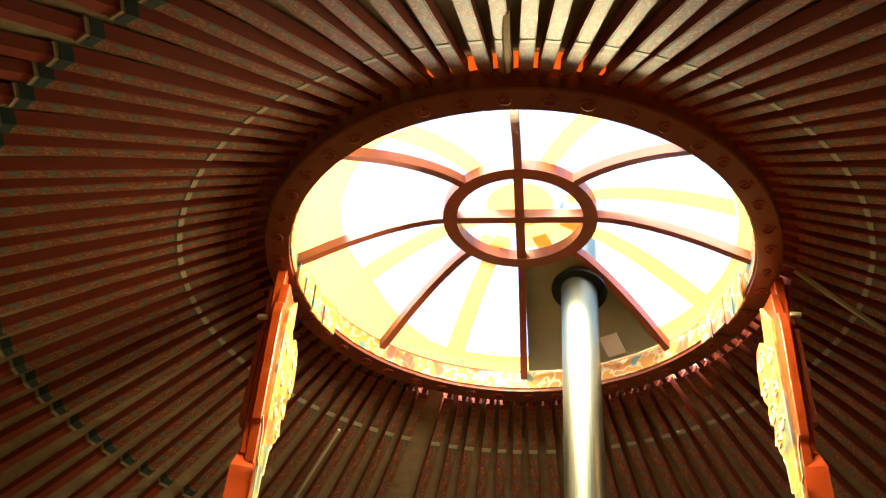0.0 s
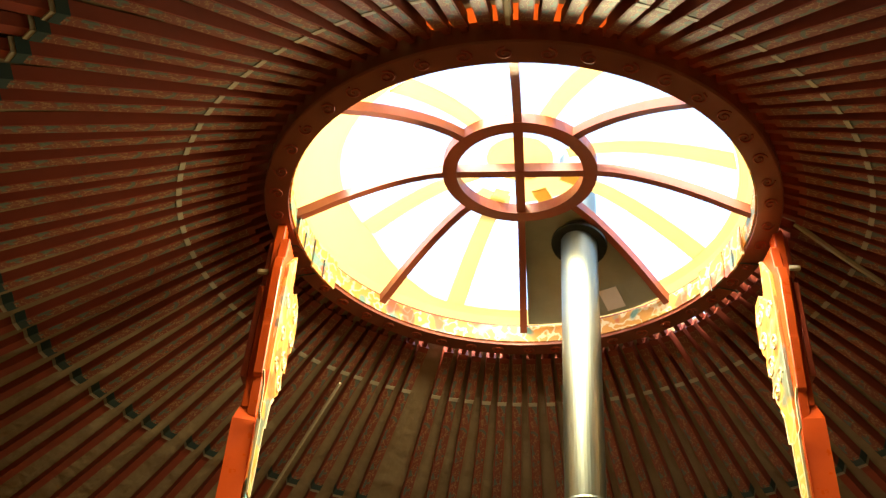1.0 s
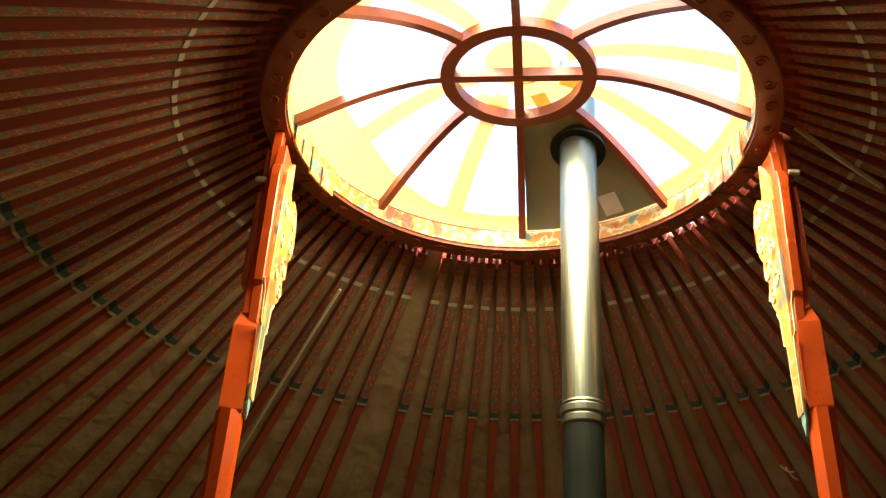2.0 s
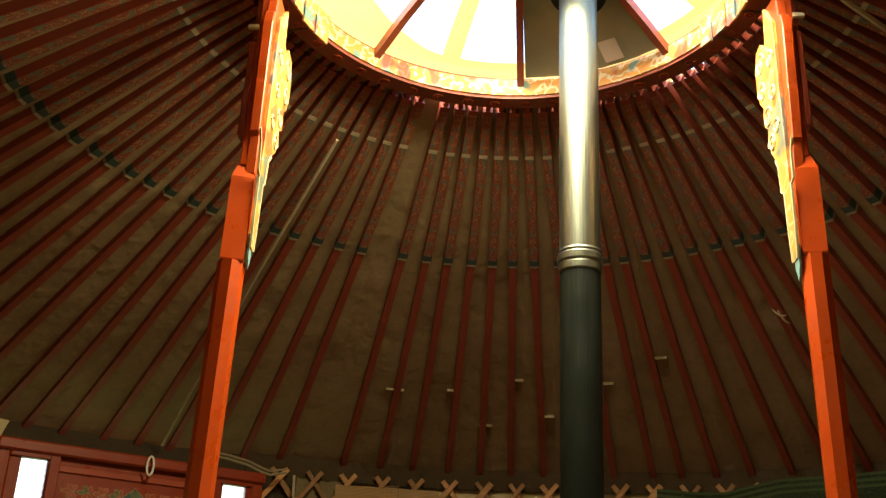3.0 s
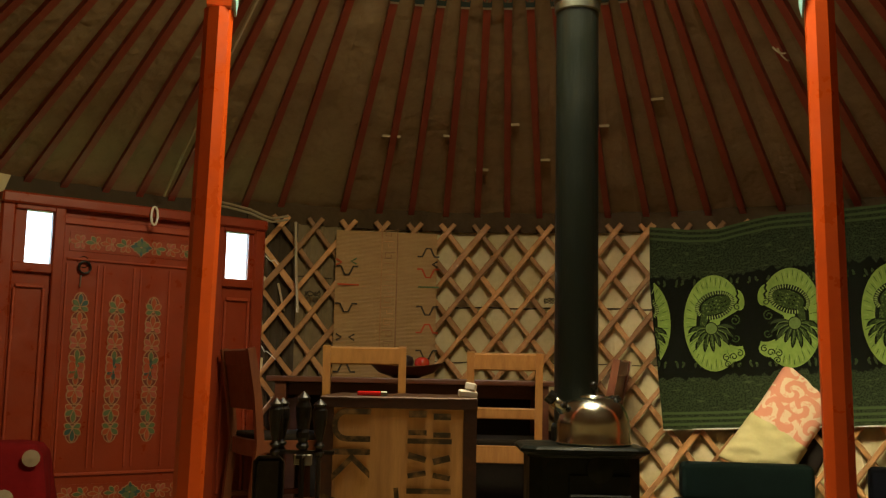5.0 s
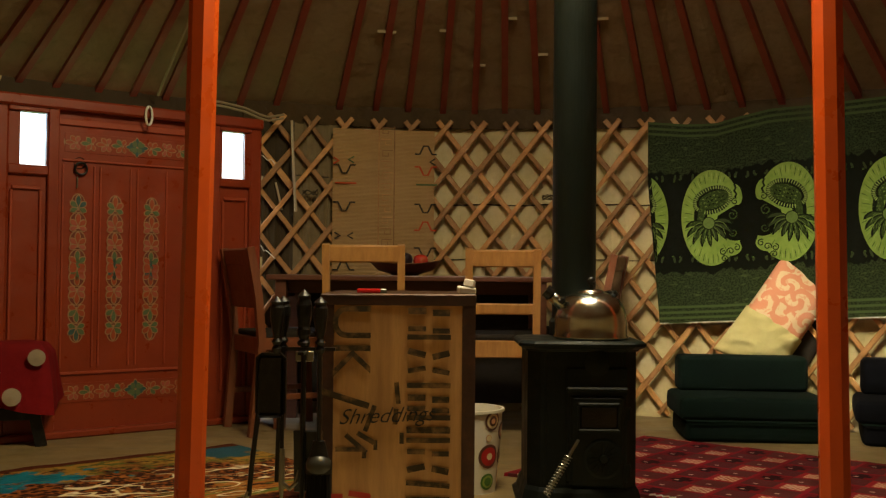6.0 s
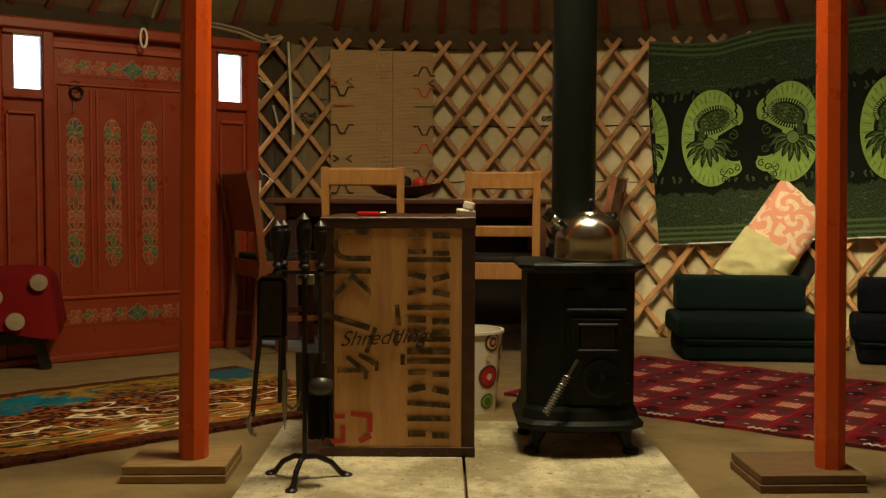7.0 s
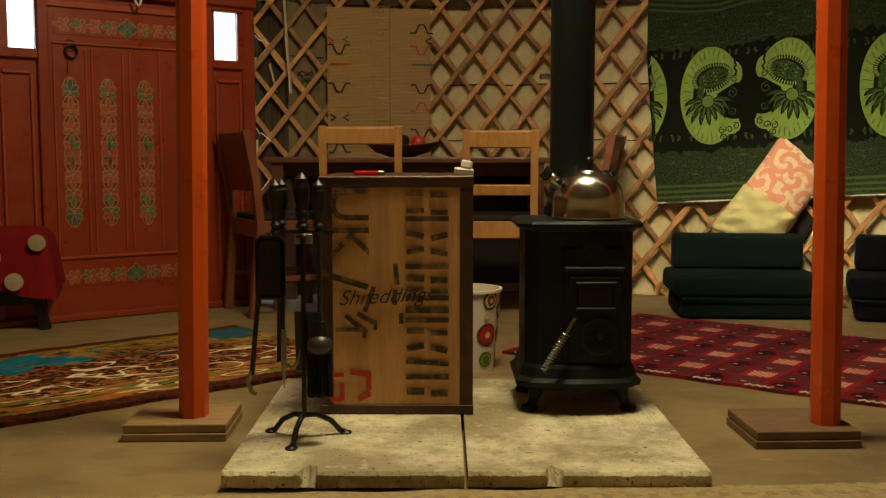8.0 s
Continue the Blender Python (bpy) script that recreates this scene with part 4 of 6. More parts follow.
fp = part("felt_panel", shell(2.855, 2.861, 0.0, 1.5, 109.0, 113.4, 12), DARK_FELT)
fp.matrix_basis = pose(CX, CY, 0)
tagged(fp, "felt strip beside the door frame, darkened for the dim light there", "wall", kind="structure")
VALANCE = cloth("brown_canvas_edge", (0.075, 0.05, 0.024), (0.035, 0.023, 0.012), 300, folds=0.9)
vl = part("roof_valance", shell(2.846, 2.862, 1.49, 1.60, DOOR_ANGLE + 13, DOOR_ANGLE + 347, 200), VALANCE)
vl.matrix_basis = pose(CX, CY, 0)
tagged(vl, "dark rolled lower edge of the roof canvas", "canvas edge", kind="structure")

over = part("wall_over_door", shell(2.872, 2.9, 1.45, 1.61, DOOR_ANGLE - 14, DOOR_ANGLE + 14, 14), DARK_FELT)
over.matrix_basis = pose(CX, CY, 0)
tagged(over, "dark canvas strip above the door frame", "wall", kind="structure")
# door unit
DM = pose(CX, CY, 0, 0, 0, DOOR_ANGLE - 90) @ pose(0.02, DOOR_R + 0.02, 0)
door = thing("door_1", "red painted wooden yurt door with carved and painted ornaments", "door", DM, kind="structure")
for s in (-1, 1):
    # side panels with a window opening: four rails round the pane
    x = s * 0.48
    part("jamb", box(0.045, 0.04, 1.44, pose(s * 0.372, -0.01, 0.72), 0.004), DOOR_RED, door)
    part("outer_jamb", box(0.062, 0.03, 1.44, pose(s * 0.585, -0.012, 0.72), 0.01), DOOR_RED, door)
    part("side_panel", box(0.165, 0.03, 1.115, pose(x - s * 0.005, 0.01, 0.5775), 0.003), DOOR_RED, door)
    part("panel_rail", box(0.165, 0.05, 0.04, pose(x - s * 0.005, 0, 1.147), 0.004), DOOR_RED, door)
    part("panel_rail", box(0.165, 0.06, 0.055, pose(x - s * 0.005, 0, 1.42), 0.004), DOOR_RED, door)
    part("panel_moulding", box(0.115, 0.012, 0.016, pose(x, -0.012, 1.07), 0.003), RED_WOOD, door)
    for q in (-0.06, 0.06):
        part("panel_moulding", box(0.012, 0.012, 0.9, pose(x + q, -0.012, 0.61), 0.003), RED_WOOD, door)
    pane_x, pane_w = (-0.453, 0.110) if s < 0 else (0.472, 0.117)
    for e0, e1 in ((x - s * 0.005 - 0.0825, pane_x - pane_w / 2), (pane_x + pane_w / 2, x - s * 0.005 + 0.0825)):
        part("window_stile", box(e1 - e0, 0.03, 0.25, pose((e0 + e1) / 2, 0, 1.268), 0.003), DOOR_RED, door)
    PANE = Mat("window_glass", (0.95, 0.95, 0.9), 0.02)
    PANE.b.inputs["Transmission Weight"].default_value = 1.0
    pane = part("window_pane", box(pane_w - 0.002, 0.003, 0.246, pose(pane_x, -0.008, 1.268)), PANE.m, door, "clear glass pane")
    pane.visible_shadow = False
part("head_beam", box(1.235, 0.09, 0.05, pose(0, 0, 1.438), 0.008), DOOR_RED, door)
part("threshold", box(1.235, 0.1, 0.03, pose(0, 0, 0.016), 0.006), DOOR_RED, door)
leaf = part("leaf", box(0.71, 0.035, 1.41, pose(0, 0.015, 0.715), 0.004), DOOR_RED, door)
part("top_rail", box(0.70, 0.012, 0.028, pose(0, -0.007, 1.365), 0.003), RED_WOOD, leaf)
for x in (-0.258, -0.095, 0.073):
    for q in (-0.068, 0.068):
        part("moulding", box(0.008, 0.008, 0.88, pose(x + q, -0.006, 0.74), 0.002), RED_WOOD, leaf)
part("moulding", box(0.66, 0.01, 0.014, pose(0, -0.007, 0.275), 0.003), RED_WOOD, leaf)
part("moulding", box(0.66, 0.01, 0.010, pose(0, -0.007, 1.20), 0.003), RED_WOOD, leaf)
ORN_CREAM = paint("ornament_cream", (0.38, 0.22, 0.11), (0.27, 0.11, 0.05))
ORN = [paint("ornament_teal", (0.035, 0.085, 0.08), (0.02, 0.05, 0.05)), paint("ornament_orange", (0.36, 0.06, 0.015), (0.2, 0.04, 0.012)),
       paint("ornament_green", (0.1, 0.14, 0.06), (0.06, 0.08, 0.03)), paint("ornament_pink", (0.40, 0.09, 0.055), (0.22, 0.045, 0.02))]


def teardrop(length, width, n=9):
    """A petal from its foot at the origin, pointing up."""
    side = [(width * math.sin(math.pi * f) ** 0.8 * (0.35 + 0.65 * f), length * f) for f in [k / n for k in range(1, n)]]
    return [(0, 0)] + side + [(0, length)] + [(-a, b) for a, b in side[::-1]]


FAN = ((0, 1.12, 0.33), (50, 0.84, 0.36), (-50, 0.84, 0.36), (112, 0.72, 0.34), (-112, 0.72, 0.34))


def palmette(x, z, size, turn, colors, spread=1.0):
    """A carved and painted leaf fan: cream outlined petals round a small foot."""
    y = -0.0042
    r = part("palmette", prism([(0.2 * size * math.cos(t), 0.2 * size * math.sin(t)) for t in [math.pi * k / 6 for k in range(12)]], 0.003, pose(x, y, z)), ORN_CREAM, leaf, "cream outlined painted leaf fan")
    for k, (a, l, w) in enumerate(FAN):
        m = pose(x, 0, z) @ pose(0, 0, 0, 0, turn + a * spread, 0)
        part("petal_edge", prism(teardrop(size * l, size * w), 0.0026, pose(0, y - 0.0003 * k, 0) @ m), ORN_CREAM, r)
        part("petal", prism(teardrop(size * l * 0.80, size * w * 0.72), 0.0016, pose(0, y - 0.0026 - 0.0003 * k, 0) @ m @ pose(0, 0, size * l * 0.1)), ORN[colors[min(k, 3) // 2 % len(colors)]], r)


ORN_FIELD = paint("ornament_field", (0.15, 0.026, 0.012), (0.09, 0.018, 0.01))


def scallop(x, z, a, b):
    """One cream-edged cell of an ornament strip."""
    plate_ = part("ornament_cell", prism([(a * math.cos(t), b * math.sin(t)) for t in [math.pi * k / 9 for k in range(18)]], 0.0016, pose(x, -0.003, z)), ORN_CREAM, leaf, "cream edge of an ornament cell")
    part("cell_field", prism([((a - 0.004) * math.cos(t), (b - 0.004) * math.sin(t)) for t in [math.pi * k / 9 for k in range(18)]], 0.0014, pose(x, -0.0036, z)), ORN_FIELD, plate_)


for col, x in enumerate((-0.258, -0.095, 0.073)):
    for k in range(8):
        z = 1.055 - (k + 0.5) * 0.0808
        up = 0 if k < 4 else 180
        tint = (0, 2) if k in (0, 7) and col == 0 else ((1, 2) if k in (0, 7) else ((1, 3) if k % 3 else (2, 1)))
        scallop(x, z, 0.036 if k not in (0, 7) else 0.030, 0.043)
        palmette(x, z - (0.022 if k < 4 else -0.022), 0.056, up, tint)
    teal = 0 if col else 2
    palmette(x, 1.055 - 3.5 * 0.0808 - 0.045, 0.05, 0, (teal, 1), 0.9)
    palmette(x, 1.055 - 3.5 * 0.0808 - 0.045, 0.05, 180, (teal, 1), 0.9)
for z, shift in ((1.278, 0.0), (0.19, 0.01)):
    part("ornament_board", box(0.64, 0.004, 0.085, pose(0.0, -0.003, z), 0.001), DOOR_RED, leaf)
    for k in range(4):
        for side_ in (-1, 1):
            scallop(side_ * (0.085 + 0.068 * k) + shift, z, 0.036, 0.038)
            palmette(side_ * (0.068 + 0.068 * k) + shift, z, 0.046, 90 * side_, (1, 3) if k % 2 else (2, 1), 1.0)
    for a in (0, 90, 180, 270):
        palmette(shift, z, 0.05 if a % 180 else 0.042, a, (0, 2), 0.5)
part("knocker_plate", lathe([(0, -0.008), (0.02, -0.006), (0.026, 0.0)], 16, pose(-0.255, -0.006, 1.19, 90)), IRON, leaf, "black iron knocker plate")
part("knocker_ring", lathe([(0.026 + 0.005 * math.cos(t), 0.005 * math.sin(t)) for t in [math.pi / 4 * i for i in range(9)]], 20, pose(-0.252, -0.016, 1.165, 90)), IRON, leaf, "iron ring handle")
part("latch_chain", sweep([(-0.265, -0.012, 1.13), (-0.267, -0.012, 1.08)], 0.003, 6), WORN_STEEL, leaf)
part("loop", sweep([(0.031 + 0.015 * math.sin(2 * math.pi * k / 14), -0.062, 1.42 + 0.042 * math.cos(2 * math.pi * k / 14)) for k in range(15)], 0.0055, 6), WHITE_PAPER, door, "pale cord loop on the beam")

# green batik cloth on the lattice
BATIK = Mat("green_batik", (0.03, 0.043, 0.018), 0.95, spec=0.1)
uv = BATIK.t.nodes.new("ShaderNodeUVMap")
BATIK.where = uv.outputs[0]
u, v, w = BATIK.xyz()
BATIK.mix(BATIK.ramp(BATIK.noise(110, (1, 1, 1), 2), 0.48, 0.56, 0.0, 0.8), (0.012, 0.016, 0.007))
BATIK.mix(BATIK.ramp(BATIK.noise(60, (0.3, 1, 1), 2), 0.6, 0.68, 0.0, 0.6), (0.065, 0.09, 0.034))
edge = BATIK.math("ADD", v, BATIK.ramp(BATIK.noise(24, (1, 0.3, 1), 1), 0.3, 0.7, -0.018, 0.018))
band = BATIK.math("MULTIPLY", BATIK.ramp(edge, 0.75, 0.757), BATIK.ramp(edge, 1.262, 1.255))
BATIK.mix(band, (0.006, 0.007, 0.004))
lo = BATIK.ramp(v, 0.60, 0.595)
hi = BATIK.ramp(v, 1.44, 1.445)
wave = BATIK.math("SINE", BATIK.math("MULTIPLY", v, 230.0))
BATIK.mix(BATIK.math("MULTIPLY", BATIK.math("MAXIMUM", lo, hi), BATIK.ramp(wave, -0.2, 0.4)), (0.055, 0.082, 0.03))
BATIK.bump(BATIK.noise(500), 0.3, 0.001)
BATIK = BATIK.m
LIME = Mat("lime_batik", (0.21, 0.31, 0.065), 0.95, spec=0.1)
LIME.stain(40, (0.12, 0.2, 0.04), 0.4, 0.7, 0.6).stain(12, (0.27, 0.38, 0.09), 0.45, 0.7, 0.5)
LIME = LIME.m
MOSS = Mat("moss_batik", (0.03, 0.05, 0.014), 0.95, spec=0.1)
MOSS.stain(120, (0.14, 0.21, 0.05), 0.52, 0.66, 0.6)
MOSS = MOSS.m
CLOTH_R, U0, U1 = 2.775, 0.888, 2.35


def cloth_r(u, v):
    return CLOTH_R + 0.006 * math.sin(9 * u + 2 * v) + 0.004 * math.sin(23 * u)


def cloth_top(u):
    return float(np.interp(u, (0.88, 1.07, 1.23, 1.35, 1.48, 1.74, 2.35), (1.505, 1.484, 1.484, 1.512, 1.536, 1.541, 1.56)))


def cloth_low(u):
    return 0.484 + 0.06 * (u - 0.95)


bm = bmesh.new()
uvl = bm.loops.layers.uv.new("UVMap")
nu, nv = 60, 24
grid = {}
for i in range(nu + 1):
    for j in range(nv + 1):
        u = U0 + (U1 - U0) * i / nu
        v = cloth_low(u) + (cloth_top(u) - cloth_low(u)) * j / nv
        u += 0.088 * max(1.2 - v, 0) * (1 - i / nu)
        grid[i, j] = (bm.verts.new(on_wall(u, cloth_r(u, v), v)), (u, 0.50 + 1.015 * j / nv), bm.verts.new(on_wall(u, cloth_r(u, v) + 0.004, v)))
for i in range(nu):
    for j in range(nv):
        q = [grid[i, j], grid[i + 1, j], grid[i + 1, j + 1], grid[i, j + 1]]
        for side in (0, 2):
            f = bm.faces.new([t[side] for t in (q if side == 0 else q[::-1])])
            f.smooth = True
            for loop, t in zip(f.loops, (q if side == 0 else q[::-1])):
                loop[uvl].uv = t[1]
hanging = thing("wall_hanging", "dark green batik cloth with lime paisley print on the lattice", "wall hanging")
part("cloth", bm, BATIK, hanging)
bm = bmesh.new()
bar([on_wall(u, CLOTH_R - 0.002, cloth_low(u) - 0.003) for u in [0.951 + (U1 - 0.951) * i / 30 for i in range(31)]], 0.008, 0.006, bm)
part("hem", bm, WHITE_PAPER, hanging, "white selvedge along the lower edge")


def print_shape(points, u0, v0, flip, material, lift, parent):
    pts = [(u0 + flip * a, v0 + b) for a, b in points if u0 + flip * a > U0 + 0.002 + 0.088 * max(1.2 - v0 - b, 0)]
    if len(pts) < 3:
        return None
    if flip < 0:
        pts = pts[::-1]
    bm = bmesh.new()
    f = bm.faces.new([bm.verts.new((a, b, 0)) for a, b in pts])
    bmesh.ops.triangulate(bm, faces=[f])
    bmesh.ops.subdivide_edges(bm, edges=[e for e in bm.edges if e.calc_length() > 0.03], cuts=3)
    bmesh.ops.triangulate(bm, faces=bm.faces[:])
    for vert in bm.verts:
        a, b = vert.co.x, vert.co.y
        vert.co = on_wall(a, cloth_r(a, b) - lift, b)
    return part("printed_motif", bm, material, parent)


def ell(cx, cy, a, b, n=24, turn=0.0, a0=0.0, a1=360.0):
    out = []
    c, s = math.cos(radians(turn)), math.sin(radians(turn))
    for k in range(n + (0 if a1 - a0 >= 360 else 1)):
        t = radians(a0 + (a1 - a0) * k / n)
        x, y = a * math.cos(t), b * math.sin(t)
        out.append((cx + c * x - s * y, cy + s * x + c * y))
    return out


def bent_leaf(angle, length, width, bend, n=8):
    """A leaf from the origin that curls towards its tip."""
    left, right = [], []
    x = y = 0.0
    for k in range(n + 1):
        f = k / n
        a = radians(angle + bend * f * f)
        w = width * math.sin(math.pi * min(f * 0.94 + 0.06, 1)) ** 0.7
        left.append((x - w * math.sin(a), y + w * math.cos(a)))
        right.append((x + w * math.sin(a), y - w * math.cos(a)))
        x, y = x + length / n * math.cos(a), y + length / n * math.sin(a)
    return right + left[::-1]


def print_strip(points, width, u0, v0, flip, material, lift, parent):
    """A thin printed line along points."""
    bm = bmesh.new()
    pairs = []
    for k, (x, y) in enumerate(points):
        (x0, y0), (x1, y1) = points[max(k - 1, 0)], points[min(k + 1, len(points) - 1)]
        d = math.hypot(x1 - x0, y1 - y0) or 1.0
        nx, ny = -(y1 - y0) / d * width / 2, (x1 - x0) / d * width / 2
        row = []
        for e in (1, -1):
            a, b = u0 + flip * (x + e * nx), v0 + y + e * ny
            a = max(a, U0 + 0.002 + 0.088 * max(1.2 - b, 0))
            row.append(bm.verts.new(on_wall(a, cloth_r(a, b) - lift, b)))
        pairs.append(row)
    for p, q in zip(pairs, pairs[1:]):
        bm.faces.new((p[0], p[1], q[1], q[0]))
    return part("printed_line", bm, material, parent)


def curl(cx, cy, r, start, turns, n=16):
    return [(cx + r * (1 - 0.75 * k / n) * math.cos(radians(start + 360 * turns * k / n)), cy + r * (1 - 0.75 * k / n) * math.sin(radians(start + 360 * turns * k / n))) for k in range(n + 1)]


BATIK_BLACK = Mat("black_batik", (0.008, 0.011, 0.005), 0.95, spec=0.1)
BATIK_BLACK.stain(90, (0.03, 0.05, 0.015), 0.55, 0.7, 0.5)
BATIK_BLACK = BATIK_BLACK.m
PALE_LIME = Mat("pale_lime_batik", (0.3, 0.40, 0.12), 0.95, spec=0.1)
PALE_LIME.stain(60, (0.18, 0.27, 0.06), 0.45, 0.7, 0.5)
PALE_LIME = PALE_LIME.m
DISC = Mat("sage_batik", (0.13, 0.19, 0.055), 0.95, spec=0.1)
DISC.stain(80, (0.08, 0.12, 0.03), 0.45, 0.65, 0.5)
DISC = DISC.m
for u0, flip, V0 in ((0.838, -1, 1.005), (1.203, 1, 1.0125), (1.565, -1, 1.0355), (2.04, 1, 1.04)):
    outer = ell(0, 0, 0.150, 0.238, 44, 0, 30, 322)
    inner = ell(0.115, -0.020, 0.088, 0.095, 34, 0, 75, 285)
    base = print_shape(outer + [(0.143, -0.135), (0.138, -0.118)] + inner[::-1] + [(0.13, 0.07), (0.145, 0.085)], u0, V0, flip, LIME, 0.005, hanging)
    if base is None:
        continue
    # lobes at the two tips
    print_shape(ell(0.120, 0.112, 0.028, 0.052, 20, 10), u0, V0, flip, LIME, 0.0055, hanging)
    print_shape(ell(0.100, -0.152, 0.048, 0.036, 20, 14), u0, V0, flip, LIME, 0.0055, hanging)
    # fine rays in the lime rim
    for q in range(46):
        a = 62 + q * 5.6
        ca, sa = math.cos(radians(a)), math.sin(radians(a))
        ln = 0.020 + 0.007 * (q % 3)
        print_shape(ell((0.148 - ln) * ca, (0.235 - ln) * sa, ln * 0.85, 0.0016, 6, math.degrees(math.atan2(0.235 * sa, 0.148 * ca))), u0, V0, flip, PALE_LIME if q % 2 else MOSS, 0.0062, hanging)
    # the curled seed: dark ring, comb of pale teeth, speckled heart
    turn_ = 20
    print_shape(ell(0.004, 0.088, 0.100, 0.068, 30, turn_), u0, V0, flip, BATIK_BLACK, 0.007, hanging)
    print_shape(ell(-0.052, 0.022, 0.034, 0.085, 20, -8), u0, V0, flip, BATIK_BLACK, 0.0072, hanging)
    print_shape(ell(0.010, 0.088, 0.076, 0.042, 26, turn_), u0, V0, flip, MOSS, 0.0085, hanging)
    print_shape(ell(-0.048, 0.024, 0.018, 0.062, 20, -12), u0, V0, flip, MOSS, 0.0087, hanging)
    for q in range(40):
        a = -128 + q * 8.4
        ct, st_ = math.cos(radians(turn_)), math.sin(radians(turn_))
        x0, y0 = 0.090 * math.cos(radians(a)), 0.058 * math.sin(radians(a))
        normal = math.degrees(math.atan2(math.sin(radians(a)) / 0.058, math.cos(radians(a)) / 0.090)) + turn_
        print_shape(ell(0.004 + ct * x0 - st_ * y0, 0.088 + st_ * x0 + ct * y0, 0.0105, 0.0024, 8, normal), u0, V0, flip, PALE_LIME, 0.0095, hanging)
    for q in range(16):
        fx, fy = (q % 6 - 2.5) * 0.019, (q // 6 - 1) * 0.019
        print_shape(ell(0.010 + 0.94 * fx - 0.34 * fy, 0.090 + 0.34 * fx + 0.94 * fy, 0.006, 0.0035, 8, 20 + 40 * (q % 2)), u0, V0, flip, BATIK_BLACK if q % 3 else DISC, 0.0102, hanging)
    # leaves that hang from the disc
    for q, (a, ln, bend) in enumerate(((176, 0.105, 75), (200, 0.115, 62), (224, 0.115, 48), (249, 0.105, 30), (274, 0.10, 10), (300, 0.085, -20), (326, 0.105, -45), (350, 0.115, -60), (14, 0.11, -70))):
        ca, sa = math.cos(radians(a)), math.sin(radians(a))
        place = lambda pts: [(-0.016 + 0.02 * ca + x, -0.028 + 0.02 * sa + y) for x, y in pts]
        print_shape(place(bent_leaf(a, ln, 0.0135, bend)), u0, V0, flip, BATIK_BLACK, 0.0105 + 0.0002 * q, hanging)
        print_shape(place(bent_leaf(a, ln * 0.88, 0.0085, bend)), u0, V0, flip, MOSS if q < 5 else BATIK, 0.0125 + 0.0002 * q, hanging)
        print_strip(place([(ln * 0.7 * f * math.cos(radians(a + bend * f * f * 0.5)), ln * 0.7 * f * math.sin(radians(a + bend * f * f * 0.5))) for f in (0.15, 0.4, 0.7, 1)]), 0.003, u0, V0, flip, DISC, 0.0148, hanging)
    print_shape(ell(-0.016, -0.028, 0.032, 0.032, 20), u0, V0, flip, BATIK_BLACK, 0.0152, hanging)
    print_shape(ell(-0.016, -0.028, 0.028, 0.028, 20), u0, V0, flip, DISC, 0.0162, hanging)
    # scrollwork in the tips
    for cx, cy, r, a0, tn in ((0.057, -0.170, 0.018, 90, 1.2), (0.092, -0.166, 0.019, 200, -1.2), (0.062, -0.203, 0.017, 0, 1.2), (0.122, -0.148, 0.018, 120, -1.2), (0.112, 0.078, 0.018, 60, 1.2)):
        print_strip(curl(cx, cy, r, a0, tn), 0.005, u0, V0, flip, BATIK_BLACK, 0.0092, hanging)
    print_strip([(0.108, 0.165), (0.116, 0.145), (0.108, 0.13), (0.12, 0.115), (0.112, 0.098)], 0.010, u0, V0, flip, BATIK_BLACK, 0.0094, hanging)
    for cx, cy, r, a0, tn in ((0.10, 0.012, 0.026, 100, -1.3), (0.105, -0.075, 0.02, 200, 1.2)):
        print_strip(curl(cx, cy, r, a0, tn), 0.006, u0, V0, flip, MOSS, 0.0092, hanging)
# small tufts along both edges of the dark band
rng = random.Random(14)
for k in range(44):
    u = 0.93 + 0.03 * k
    for v, way in ((1.225 + 0.03 * (u - 0.9), -1), (0.785 + 0.03 * (u - 0.9), 1)):
        tall = rng.uniform(0.012, 0.034)
        if k % 3 == 2:
            continue
        print_shape(ell(0, way * tall * 0.5, 0.006, tall * 0.6, 10, rng.uniform(-35, 35)), u, v, 1, BATIK, 0.0028, hanging)
        print_shape(ell(rng.uniform(-0.008, 0.008), way * tall, 0.006, 0.006, 8), u, v, 1, MOSS, 0.0034, hanging)

# straw mat
STRAW = Mat("woven_straw", (0.42, 0.27, 0.12), 0.85, spec=0.2)
x, y, z = STRAW.xyz()
STRAW.mix(STRAW.ramp(STRAW.math("SINE", STRAW.math("MULTIPLY", z, 900.0)), -0.5, 0.8, 0.0, 0.45), (0.26, 0.16, 0.07))
STRAW.stain(7, (0.3, 0.18, 0.07), 0.4, 0.7, 0.5, (1, 1, 5)).bump(STRAW.math("SINE", STRAW.math("MULTIPLY", z, 900.0)), 0.5, 0.002)
STRAW = STRAW.m
YARN_DARK = cloth("dark_yarn", (0.05, 0.04, 0.03), (0.02, 0.02, 0.02))
YARN_RED = cloth("red_yarn", (0.5, 0.08, 0.03), (0.3, 0.05, 0.02))
YARN_GREEN = cloth("green_yarn", (0.1, 0.15, 0.07), (0.05, 0.08, 0.04))
mat = thing("straw_mat", "woven straw mat with stitched zigzag motifs hung on the lattice", "straw mat")
MU0, MU1, MR = -0.745, -0.215, 2.785
bm = bmesh.new()
cols = []
for k in range(25):
    u = MU0 + (MU1 - MU0) * k / 24
    r = MR + 0.004 * math.sin(k * 0.8)
    cols.append([bm.verts.new(on_wall(u, r, 0.62)), bm.verts.new(on_wall(u, r, 1.468 - 0.004 * (k % 3))), bm.verts.new(on_wall(u, r + 0.005, 1.468)), bm.verts.new(on_wall(u, r + 0.005, 0.62))])
